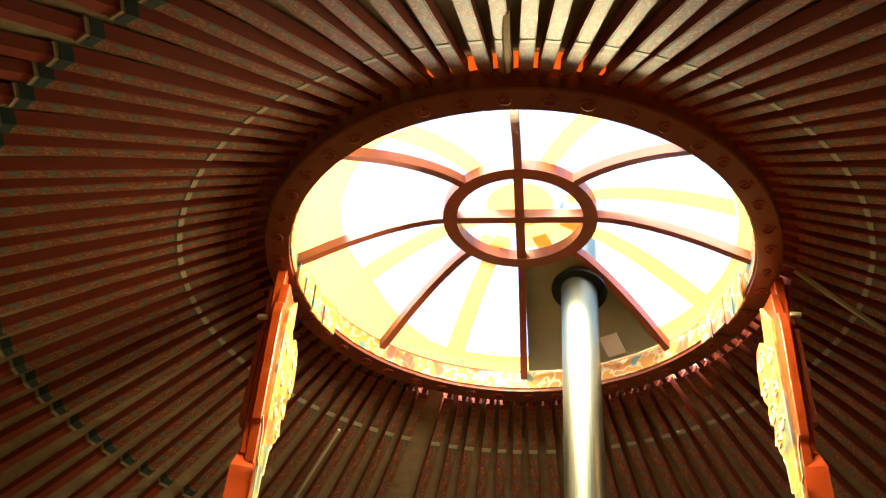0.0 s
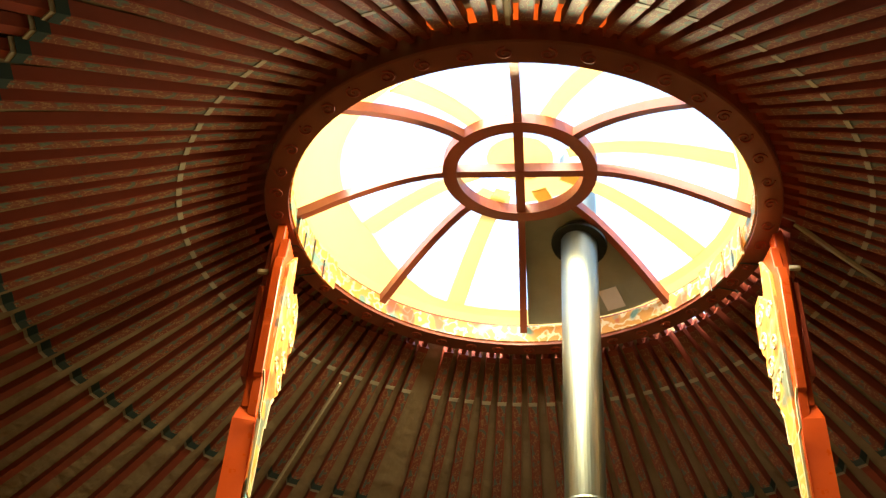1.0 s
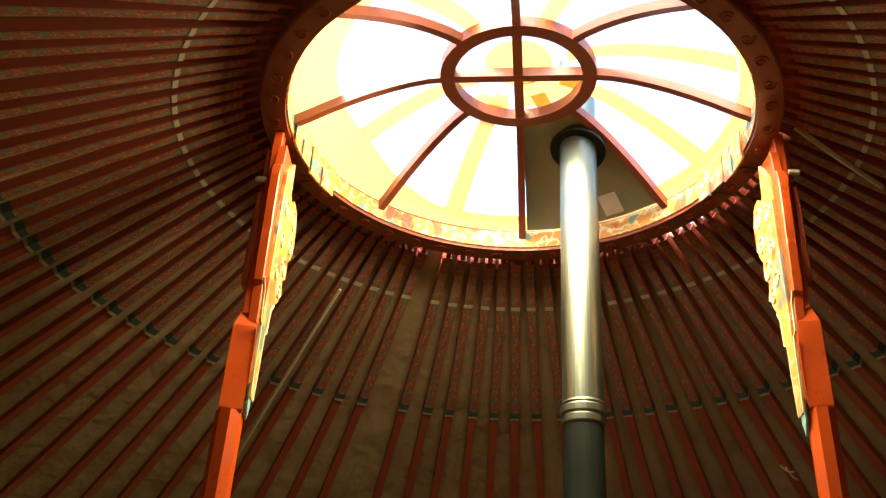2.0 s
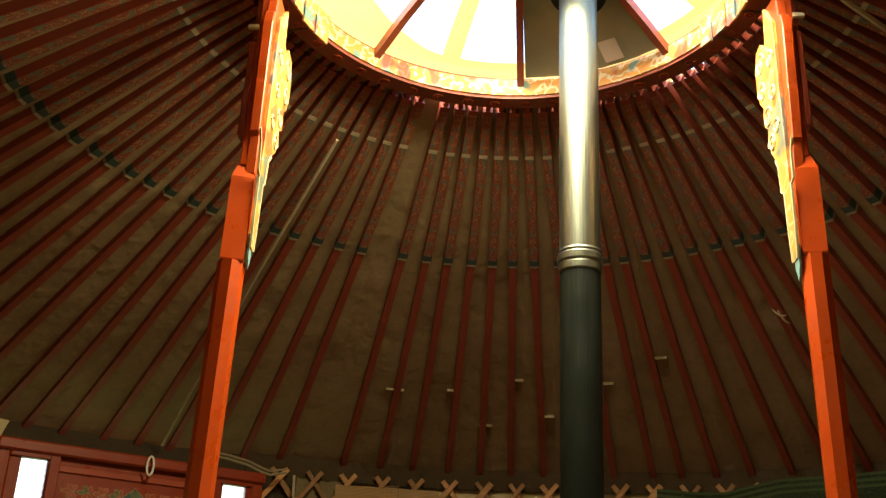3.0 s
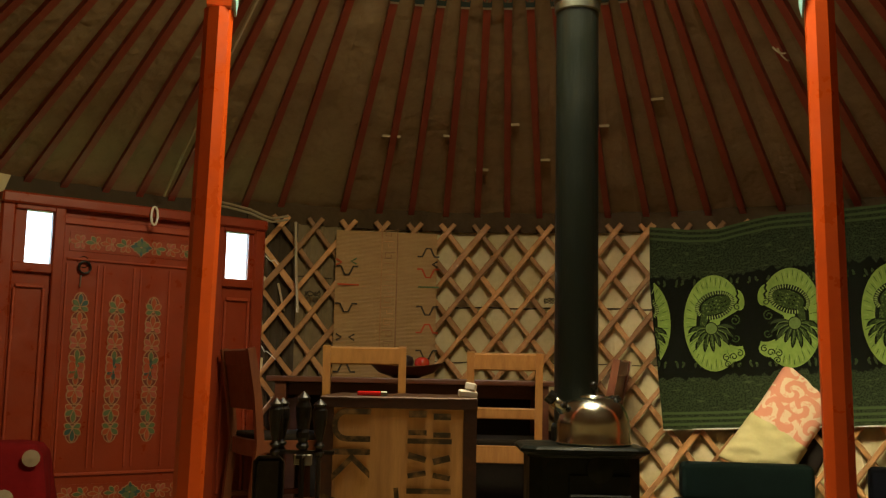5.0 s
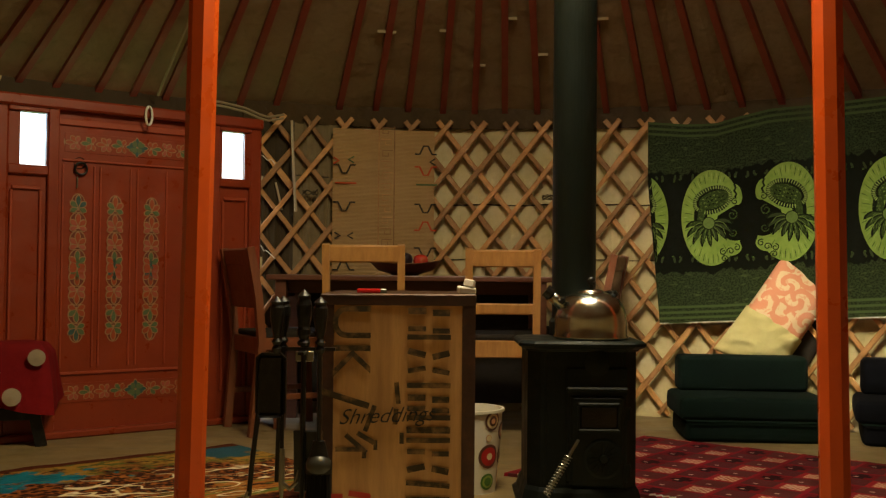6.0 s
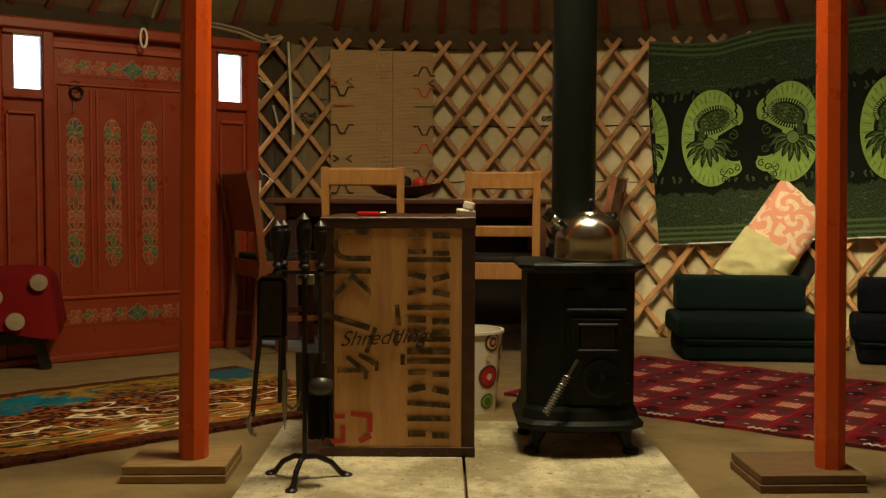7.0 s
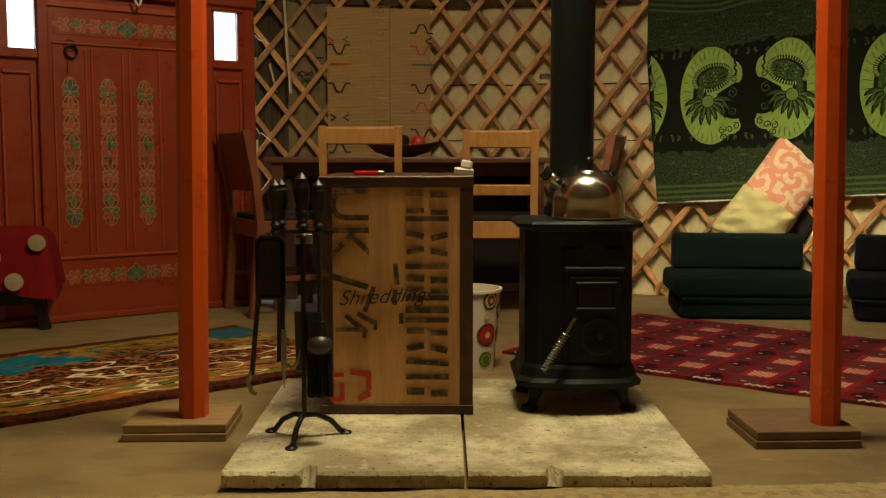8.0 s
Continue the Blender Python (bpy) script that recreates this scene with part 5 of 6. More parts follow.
for p, q in zip(cols, cols[1:]):
    for i in range(4):
        bm.faces.new((p[i], q[i], q[(i + 1) % 4], p[(i + 1) % 4]))
part("weave", bm, STRAW, mat)
for u in (-0.505, -0.424):
    part("seam", bar([on_wall(u, MR - 0.004, 0.62), on_wall(u, MR - 0.004, 1.485)], 0.006, 0.003, up=(0, 1, 0)), LATTICE, mat, "brown stitched seam")


def zigzag(u, z, w, h, up, material):
    s = 1 if up else -1
    pts = [(-0.5, -0.5), (-0.28, -0.5), (-0.1, 0.5), (0.1, 0.5), (0.28, -0.5), (0.5, -0.5)]
    part("motif", bar([on_wall(u + a * w, MR - 0.004, z + s * b * h) for a, b in pts], 0.009, 0.003, up=(0, 1, 0)), material, mat)


for u, rows in ((-0.684, ((1.258, 0, YARN_DARK), (1.065, 0, YARN_DARK), (0.759, 1, YARN_DARK))), (-0.26, ((1.366, 1, YARN_DARK), (1.257, 0, YARN_RED), (1.061, 0, YARN_DARK), (0.969, 1, YARN_RED), (0.833, 0, YARN_DARK)))):
    for z, up, m_ in rows:
        zigzag(u, z, 0.115, 0.043, up, m_)
for u, z, m_ in ((-0.676, 1.185, YARN_RED), (-0.255, 1.185, YARN_GREEN)):
    part("motif", bar([on_wall(u - 0.055, MR - 0.004, z), on_wall(u + 0.055, MR - 0.004, z)], 0.008, 0.003, up=(0, 1, 0)), m_, mat)

# small arrow stitches and the key pattern along the middle strip
for u, z, way, m_ in ((-0.727, 1.30, 1, YARN_RED), (-0.649, 1.307, -1, YARN_GREEN), (-0.717, 0.914, 1, YARN_DARK), (-0.65, 0.914, -1, YARN_DARK), (-0.225, 1.305, -1, YARN_DARK), (-0.225, 0.88, -1, STRAW)):
    part("motif", bar([on_wall(u - way * 0.014, MR - 0.004, z + 0.016), on_wall(u + way * 0.014, MR - 0.004, z), on_wall(u - way * 0.014, MR - 0.004, z - 0.016)], 0.008, 0.003, up=(0, 1, 0)), m_, mat)
for k in range(14):
    z = 1.455 - 0.058 * k
    pts = [(-0.03, 0.022), (0.022, 0.022), (0.022, -0.008), (-0.008, -0.008), (-0.008, 0.008)]
    part("key_motif", bar([on_wall(-0.464 + (a if k % 2 else -a), MR - 0.003, z + b) for a, b in pts], 0.005, 0.003, up=(0, 1, 0)), LATTICE, mat)

stick = part("stick", sweep([on_wall(-0.955, 2.76, 1.49), on_wall(-0.945, 2.765, 1.25), on_wall(-0.93, 2.77, 1.03)], 0.007, 8), cloth("pale_stick", (0.5, 0.42, 0.3), (0.3, 0.24, 0.16)))
tagged(stick, "pale peeled stick tied to the lattice", "stick")

# loose pale thongs at the lattice end beside the door
for k, z in enumerate((1.30, 0.86)):
    p0 = polar(113.6, 2.74, z)
    pts = [p0 + Vector((0.02 * i + 0.012 * math.sin(i + k), 0.004 * i, -0.006 * i * (1 + k % 2) + 0.01 * math.sin(2 * i + k))) for i in range(6)]
    ob = part("thong", sweep(pts, 0.0026, 6), WHITE_PAPER)
    tagged(ob, "loose pale thong tying the lattice to the door frame", "thong", "lattice thongs")

ROPE = cloth("pale_cord", (0.5, 0.42, 0.28), (0.3, 0.24, 0.15), 200)
PALE_CANVAS = cloth("pale_canvas_cord", (0.3, 0.24, 0.15), (0.18, 0.14, 0.08), 200)
# loose dark string tangled in the lattice
for u, z, wide in ((0.40, 1.125, 0.05), (-0.86, 1.13, 0.04)):
    pts = [on_wall(u + wide * math.sin(0.53 * i), 2.792 - 0.005 * math.sin(1.7 * i), z + 0.012 * math.sin(1.31 * i + u) + 0.006 * math.cos(2.9 * i)) for i in range(34)]
    tagged(part("lattice_string", sweep(pts, 0.0026, 6), DARK_FELT), "dark loose string tangled in the lattice", "string", "lattice strings")
# pale strips stand in for the daylight slits beside the door frame, behind the lattice
for label, pts in (("pale strip in place of the daylight slit beside the door", ((112.5, 1.21), (112.8, 1.13), (112.85, 1.04), (112.6, 0.95))),
                   ("thin pale strip in place of a daylight slit behind the lattice", ((111.1, 1.18), (110.8, 1.12), (110.4, 1.04)))):
    ob = part("canvas_edge", bar([polar(a, 2.842, z) for a, z in pts], 0.010, 0.006, up=lambda p: Vector((p.x - CX, p.y - CY, 0)).normalized()), ROPE)
    tagged(ob, label, "canvas edge")
for dz, label in ((0.0, "pale cord sagging from the door beam to the lattice"), (0.018, "second pale cord slung over the door frame")):
    pts = [polar(a, 2.70, z + dz) for a, z in ((119.5, 1.537), (117.1, 1.525), (115.0, 1.508), (113.5, 1.482), (112.6, 1.472), (110.9, 1.49))]
    tagged(part("cord", sweep(pts, 0.006, 6), PALE_CANVAS), label, "cord")

# ---- table and chairs ----
OAK = wood("honey_oak", (0.5, 0.255, 0.072), (0.3, 0.13, 0.035), 0.42, (10, 10, 1.2), 5.0)
DARK_WOOD = wood("dark_stained_wood", (0.13, 0.045, 0.02), (0.06, 0.02, 0.01), 0.4, (1.2, 10, 10), 5.0)
RED_BROWN = wood("red_brown_wood", (0.2, 0.065, 0.025), (0.1, 0.03, 0.012), 0.4, (10, 10, 1.2), 5.0)
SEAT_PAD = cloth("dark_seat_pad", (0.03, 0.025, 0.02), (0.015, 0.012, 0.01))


def chair(x, y, turn, wood_, label, width=0.36, tall=0.845, ladder=True):
    """A plain dining chair; its back stands over the origin, it faces +y."""
    c = thing("dining_chair", label, "chair", pose(x, y, 0, 0, 0, turn), group="chairs round the table")
    h = width / 2 - 0.018
    for s in (-1, 1):
        part("back_leg", bar([(s * (h - 0.01), -0.035, 0.0), (s * h, 0.0, 0.42), (s * h, -0.02, 0.62), (s * h, -0.06, tall)], 0.032, 0.034, up=(0, 1, 0)), wood_, c)
        part("front_leg", bar([(s * (h - 0.005), 0.37, 0.0), (s * (h + 0.005), 0.36, 0.43)], 0.036, 0.036, up=(0, 1, 0)), wood_, c)
        part("side_rail", box(0.022, 0.36, 0.055, pose(s * h, 0.18, 0.405), 0.004), wood_, c)
        part("stretcher", box(0.018, 0.36, 0.026, pose(s * h, 0.17, 0.17), 0.004), wood_, c)
    part("top_rail", box(width - 0.05, 0.022, 0.075, pose(0, -0.052, tall - 0.04, 10), 0.006), wood_, c)
    if ladder:
        part("middle_rail", box(width - 0.05, 0.018, 0.048, pose(0, -0.012, 0.57, 8), 0.005), wood_, c)
    else:
        part("back_panel", box(width - 0.05, 0.014, 0.24, pose(0, -0.034, 0.68, 9), 0.005), wood_, c)
    part("back_rail", box(width - 0.05, 0.022, 0.075, pose(0, 0.0, 0.395), 0.004), wood_, c)
    part("front_rail", box(width - 0.05, 0.022, 0.055, pose(0, 0.362, 0.405), 0.004), wood_, c)
    part("seat", box(width - 0.03, 0.36, 0.026, pose(0, 0.19, 0.445), 0.01, seg=2), SEAT_PAD, c, "dark seat pad")
    return c


chair(-0.356, 4.44, 1.5, OAK, "honey oak dining chair with open ladder back, tucked in")
chair(0.250, 4.45, -2.5, OAK, "honey oak dining chair with ladder back and dark seat", 0.33, 0.83)
chair(-0.895, 4.62, -60, RED_BROWN, "dark red-brown dining chair beside the door", 0.40, 0.83, False)
chair(0.80, 5.02, 72, RED_BROWN, "dark red-brown dining chair behind the flue", 0.38, 0.82, False)

table = thing("dining_table", "dark stained wooden dining table against the wall", "table", pose(-0.16, 4.90, 0))
part("tabletop", box(1.33, 0.46, 0.026, pose(0, 0, 0.699), 0.006, seg=2), DARK_WOOD, table)
for s in (-1, 1):
    part("apron", box(1.22, 0.02, 0.06, pose(0, s * 0.13, 0.655), 0.003), DARK_WOOD, table)
    part("apron_end", box(0.02, 0.38, 0.08, pose(s * 0.6, 0, 0.645), 0.003), DARK_WOOD, table)
    for q in (-1, 1):
        part("leg", bar([(s * 0.6, q * 0.19, 0.0), (s * 0.6, q * 0.19, 0.69)], 0.05, 0.05, up=(0, 1, 0)), DARK_WOOD, table)

# dark sheet added at the back: stands for the shade under the table
part("back_panel", box(1.2, 0.016, 0.60, pose(0, 0.2, 0.38), 0.002), SEAT_PAD, table, "added dark sheet for the shade under the table")
bowl = thing("fruit_bowl", "wide dark wooden bowl on the table", "bowl", pose(-0.195, 4.86, 0.712))
bm = lathe([(0, 0.0), (0.055, 0.0), (0.06, 0.008), (0.11, 0.028), (0.152, 0.06), (0.16, 0.066), (0.146, 0.061), (0.1, 0.034), (0.0, 0.016)], 40)
for vert in bm.verts:
    vert.co.z = 0.85 * vert.co.z + 0.8 * vert.co.x ** 2 * (1 if vert.co.z > 0.03 else 0)
    vert.co.x *= 1.16
part("dish", bm, DARK_WOOD, bowl, smooth=True)
APPLE = Mat("red_apple_skin", (0.5, 0.03, 0.02), 0.25)
APPLE.stain(14, (0.5, 0.2, 0.05), 0.55, 0.75, 0.6)
PLUM = Mat("dark_plum_skin", (0.02, 0.012, 0.015), 0.35)
STALK = cloth("fruit_stalk", (0.1, 0.06, 0.02), (0.05, 0.03, 0.01))
for x, y, z, r, mm, nm, lab in ((-0.085, -0.02, 0.072, 0.036, APPLE, "apple", "shiny red apple in the bowl"), (0.075, -0.01, 0.068, 0.036, APPLE, "apple", "shiny red apple in the bowl"), (-0.005, 0.02, 0.072, 0.042, PLUM, "avocado", "dark wrinkled avocado in the bowl")):
    ap = thing(nm, lab, "fruit", pose(-0.195 + x, 4.86 + y, 0.712 + z))
    part("flesh", lathe([(0, -r * 0.8), (r * 0.4, -r * 0.92), (r * 0.85, -r * 0.5), (r, 0.1 * r), (r * 0.85, r * 0.62), (r * 0.4, r * 0.88), (r * 0.12, r * 0.76), (0, r * 0.7)], 24), mm.m, ap, smooth=True)
    part("stalk", sweep([(0, 0, r * 0.7), (0.004, 0, r * 1.15)], 0.002, 6), STALK, ap)

# waste bin with printed rings
bin_ = thing("waste_bin", "white card waste bin printed with coloured rings", "bin", pose(0.088, 3.42, 0))
BIN_WHITE = paint("bin_white_card", (0.74, 0.7, 0.58), (0.6, 0.55, 0.42))
part("body", lathe([(0.0, 0.004), (0.082, 0.004), (0.084, 0.0), (0.107, 0.270), (0.104, 0.270), (0.081, 0.008), (0.0, 0.008)], 48), BIN_WHITE, bin_, smooth=False)
part("rim", lathe([(0.106, 0.265), (0.113, 0.266), (0.113, 0.275), (0.104, 0.275), (0.104, 0.266), (0.106, 0.265)], 48), BIN_WHITE, bin_)
ringc = {"red": (0.5, 0.02, 0.02), "cream": (0.75, 0.62, 0.36), "green": (0.08, 0.2, 0.03), "lime": (0.3, 0.42, 0.08), "brown": (0.12, 0.05, 0.03), "peach": (0.65, 0.35, 0.2)}
ringm = {k: paint("ring_" + k, v, tuple(0.7 * q for q in v)) for k, v in ringc.items()}


def bin_disc(angle, z, r, name, lift):
    z *= 0.925
    rb = 0.084 + 0.023 * z / 0.27 + lift
    bm = bmesh.new()
    vs = []
    for k in range(24):
        t = 2 * math.pi * k / 24
        zz = z + r * math.sin(t)
        aa = radians(angle) + r * math.cos(t) / rb
        rr = 0.084 + 0.023 * zz / 0.27 + lift
        vs.append(bm.verts.new((rr * math.cos(aa), rr * math.sin(aa), zz)))
    mid = bm.verts.new(((rb) * math.cos(radians(angle)), rb * math.sin(radians(angle)), z))
    for k in range(24):
        bm.faces.new((mid, vs[k], vs[(k + 1) % 24]))
    part("printed_ring", bm, ringm[name], bin_)


for a, z, r, names in ((-48, 0.26, 0.032, ("brown", "cream", "brown", "peach")), (-52, 0.135, 0.040, ("brown", "red", "red", "cream")), (-52, 0.045, 0.027, ("green", "lime", "green", "green")), (-55, 0.2, 0.012, ("peach", "cream")),
                       (-12, 0.22, 0.03, ("brown", "peach", "cream")), (-10, 0.13, 0.026, ("brown", "cream", "brown")), (-8, 0.05, 0.02, ("peach", "cream")), (-105, 0.22, 0.03, ("red", "cream", "red")), (-110, 0.09, 0.03, ("green", "lime", "cream"))):
    for k, nm in enumerate(names):
        bin_disc(a, z, r * (1 - 0.24 * k) if k else r, nm, 0.0015 + 0.001 * k)

# ---- rugs ----
def rug(corner, angle, length, width, material, label, thick=0.01, border=None):
    g = thing("rug", label, "rug", pose(*corner, 0.0, 0, 0, angle))
    bm = bmesh.new()
    nx, ny = 40, 24
    top = {}
    for i in range(nx + 1):
        for j in range(ny + 1):
            x, y = length * i / nx, width * j / ny
            e = 0.006 * math.sin(i * 1.3) if j in (0, ny) else 0
            top[i, j] = bm.verts.new((x, y + e, thick + 0.0025 * noise.noise(Vector((x * 5, y * 5, 0)))))
    for i in range(nx):
        for j in range(ny):
            bm.faces.new((top[i, j], top[i + 1, j], top[i + 1, j + 1], top[i, j + 1]))
    ring = [top[i, 0] for i in range(nx + 1)] + [top[nx, j] for j in range(1, ny + 1)] + [top[i, ny] for i in range(nx - 1, -1, -1)] + [top[0, j] for j in range(ny - 1, 0, -1)]
    low = [bm.verts.new((v.co.x, v.co.y, 0.001)) for v in ring]
    for k in range(len(ring)):
        q = (k + 1) % len(ring)
        bm.faces.new((ring[k], low[k], low[q], ring[q]))
    part("carpet", bm, material, g)
    return g


LEOPARD = Mat("animal_print_pile", (0.26, 0.075, 0.018), 0.95, spec=0.1)
x, y, z = LEOPARD.xyz()


def both(*f):
    r = f[0]
    for q in f[1:]:
        r = LEOPARD.math("MULTIPLY", r, q)
    return r


vor = LEOPARD.node("ShaderNodeTexVoronoi", Scale=38.0)
LEOPARD.t.links.new(LEOPARD.where, vor.inputs["Vector"])
LEOPARD.stain(9.0, (0.5, 0.19, 0.045), 0.5, 0.66, 0.6)
LEOPARD.mix(LEOPARD.ramp(vor.outputs["Distance"], 0.44, 0.56, 0.97, 0.0), (0.016, 0.006, 0.005))
LEOPARD.stain(26.0, (0.05, 0.014, 0.008), 0.5, 0.6, 0.8, (0.5, 1, 1), 3)
yw = LEOPARD.math("ADD", y, LEOPARD.ramp(LEOPARD.noise(5.5, (1, 1, 1), 3), 0.3, 0.7, -0.09, 0.09))
# grass and earth in streaks along the near side
near = both(LEOPARD.ramp(yw, 0.04, 0.06), LEOPARD.ramp(yw, 0.27, 0.24))
LEOPARD.mix(near, (0.34, 0.12, 0.022))
LEOPARD.mix(both(near, LEOPARD.ramp(LEOPARD.noise(38, (0.16, 1, 1), 3), 0.5, 0.56)), (0.12, 0.15, 0.03))
LEOPARD.mix(both(near, LEOPARD.ramp(LEOPARD.noise(47, (0.2, 1, 1), 3), 0.53, 0.58)), (0.045, 0.014, 0.008))
LEOPARD.mix(both(near, LEOPARD.ramp(LEOPARD.noise(33, (0.22, 1, 1.7), 4), 0.6, 0.64)), (0.62, 0.47, 0.22))
# outline of the animal and its pale flank
line1 = LEOPARD.math("ABSOLUTE", LEOPARD.math("SUBTRACT", LEOPARD.math("ADD", LEOPARD.noise(3.4, (1, 1.8, 1), 1.5), LEOPARD.math("MULTIPLY", y, 0.15)), 0.56))
LEOPARD.mix(both(LEOPARD.ramp(line1, 0.006, 0.014, 1.0, 0.0), LEOPARD.ramp(yw, 0.1, 0.14), LEOPARD.ramp(yw, 0.62, 0.58)), (0.8, 0.66, 0.42))
LEOPARD.mix(both(LEOPARD.ramp(yw, 0.2, 0.24), LEOPARD.ramp(yw, 0.42, 0.37), LEOPARD.ramp(LEOPARD.noise(30, (0.5, 1, 1), 4), 0.61, 0.65)), (0.66, 0.5, 0.27))
# far side: ochre grass, turquoise water, dark pool
far = LEOPARD.ramp(yw, 0.62, 0.66)
LEOPARD.mix(both(far, LEOPARD.ramp(LEOPARD.noise(3.5), 0.38, 0.5)), (0.34, 0.19, 0.035))
LEOPARD.mix(both(far, LEOPARD.ramp(LEOPARD.noise(24, (0.6, 1, 1), 4), 0.52, 0.58)), (0.11, 0.11, 0.025))
LEOPARD.mix(both(far, LEOPARD.ramp(LEOPARD.noise(31, (0.5, 1, 1.5), 4), 0.57, 0.62)), (0.05, 0.022, 0.01))
water = both(LEOPARD.ramp(yw, 0.62, 0.64), LEOPARD.ramp(yw, 0.88, 0.86), LEOPARD.ramp(LEOPARD.math("ADD", x, LEOPARD.ramp(LEOPARD.noise(6), 0.3, 0.7, -0.2, 0.2)), 0.98, 0.94))
LEOPARD.mix(both(water, LEOPARD.ramp(LEOPARD.noise(15, (0.5, 1, 1), 4), 0.62, 0.57)), (0.012, 0.17, 0.25))
LEOPARD.mix(both(water, LEOPARD.ramp(LEOPARD.noise(22, (0.4, 1, 1.3), 4), 0.52, 0.6, 0.0, 0.7)), (0.008, 0.08, 0.13))
LEOPARD.mix(both(LEOPARD.ramp(yw, 0.72, 0.76), LEOPARD.ramp(x, 1.42, 1.46)), (0.03, 0.09, 0.12))
edge_ = LEOPARD.math("ADD", y, LEOPARD.ramp(LEOPARD.noise(18), 0.3, 0.7, -0.012, 0.012))
LEOPARD.mix(LEOPARD.math("MAXIMUM", LEOPARD.ramp(edge_, 0.075, 0.062), LEOPARD.ramp(edge_, 0.92, 0.93)), (0.085, 0.02, 0.009))
LEOPARD.mix(LEOPARD.math("MULTIPLY", LEOPARD.ramp(y, 0.08, 0.07), LEOPARD.ramp(LEOPARD.noise(45), 0.5, 0.6)), (0.02, 0.008, 0.005))
LEOPARD.bump(LEOPARD.noise(400), 0.7, 0.004).bump(LEOPARD.noise(40), 0.5, 0.006)
rug((-1.48, 2.36), 41.5, 1.68, 0.98, LEOPARD.m, "pile rug with leopard, cream and turquoise animal scene", 0.014)

TAPESTRY = Mat("red_woven_tapestry", (0.30, 0.018, 0.022), 0.95, spec=0.1)
x, y, z = TAPESTRY.xyz()


def cells(mat_, v, size, lo, hi):
    """A stripe between lo and hi of every repeat of that size."""
    f = mat_.math("FRACT", mat_.math("DIVIDE", v, size))
    return mat_.math("MULTIPLY", mat_.math("GREATER_THAN", f, lo), mat_.math("LESS_THAN", f, hi))


P = 0.235
cx_, cy_ = cells(TAPESTRY, x, P, 0.06, 0.54), cells(TAPESTRY, y, P, 0.06, 0.54)
TAPESTRY.mix(cx_, (0.10, 0.022, 0.024))
TAPESTRY.mix(cy_, (0.115, 0.028, 0.028))
TAPESTRY.mix(TAPESTRY.math("MULTIPLY", cells(TAPESTRY, x, P, 0.0, 0.06), 0.9), (0.26, 0.01, 0.02))
TAPESTRY.mix(TAPESTRY.math("MULTIPLY", cells(TAPESTRY, y, P, 0.54, 0.60), 0.9), (0.27, 0.01, 0.02))
cross = TAPESTRY.math("MAXIMUM", TAPESTRY.math("MULTIPLY", cells(TAPESTRY, x, P, 0.14, 0.46), cells(TAPESTRY, y, P, 0.22, 0.38)), TAPESTRY.math("MULTIPLY", cells(TAPESTRY, x, P, 0.22, 0.38), cells(TAPESTRY, y, P, 0.1, 0.5)))
TAPESTRY.mix(TAPESTRY.math("MULTIPLY", cx_, cy_), (0.16, 0.008, 0.014))
TAPESTRY.mix(cross, (0.025, 0.006, 0.008))
block = TAPESTRY.math("MULTIPLY", cells(TAPESTRY, x, P, 0.63, 0.97), cells(TAPESTRY, y, P, 0.63, 0.97))
dg, dh = TAPESTRY.math("ADD", x, y), TAPESTRY.math("SUBTRACT", x, y)
fine = TAPESTRY.math("MAXIMUM", cells(TAPESTRY, dg, P / 9, 0.0, 0.45), cells(TAPESTRY, dh, P / 9, 0.0, 0.45))
TAPESTRY.mix(TAPESTRY.math("MULTIPLY", block, TAPESTRY.ramp(fine, 0, 1, 0.12, 0.9)), (0.68, 0.42, 0.27))
tick = TAPESTRY.math("MULTIPLY", cells(TAPESTRY, x, P / 2, 0.42, 0.56), cells(TAPESTRY, y, P / 2, 0.45, 0.55))
TAPESTRY.mix(TAPESTRY.math("MULTIPLY", tick, 0.8), (0.6, 0.45, 0.36))
TAPESTRY.stain(5, (0.06, 0.008, 0.01), 0.4, 0.75, 0.55).bump(TAPESTRY.noise(350), 0.5, 0.002)
blanket = rug((0.215, 3.655), -37.5, 1.75, 1.10, TAPESTRY.m, "red and maroon check woven blanket used as a rug", 0.012)
for k in range(10):
    pts = [(0.06 + 0.17 * k + 0.012 * i, -0.005 + 0.016 * (i % 2), 0.0145) for i in range(8)]
    part("fringe", sweep(pts, 0.003, 5), WHITE_PAPER, blanket, "cream zigzag stitching")

BORDER = Mat("cream_patterned_pile", (0.36, 0.28, 0.15), 0.95, spec=0.1)
x, y, z = BORDER.xyz()
BORDER.mix(BORDER.math("MULTIPLY", cells(BORDER, x, 0.05, 0.1, 0.55), cells(BORDER, y, 0.06, 0.3, 0.7)), (0.27, 0.2, 0.1))
BORDER.stain(60, (0.25, 0.17, 0.08), 0.48, 0.6, 0.6).bump(BORDER.noise(300), 0.5, 0.002)
rug((-0.891, 1.437), 3.03, 2.4, 0.625, BORDER.m, "cream patterned rug in front of the hearth", 0.01)

# ---- low foam seats and cushions ----
GREEN_COVER = cloth("bottle_green_cover", (0.0026, 0.0095, 0.007), (0.0016, 0.0045, 0.0036), 300)
NAVY_COVER = cloth("navy_cover", (0.0014, 0.0018, 0.0038), (0.001, 0.001, 0.0024), 300)
PIPING = cloth("dark_piping", (0.01, 0.025, 0.02), (0.005, 0.01, 0.01))


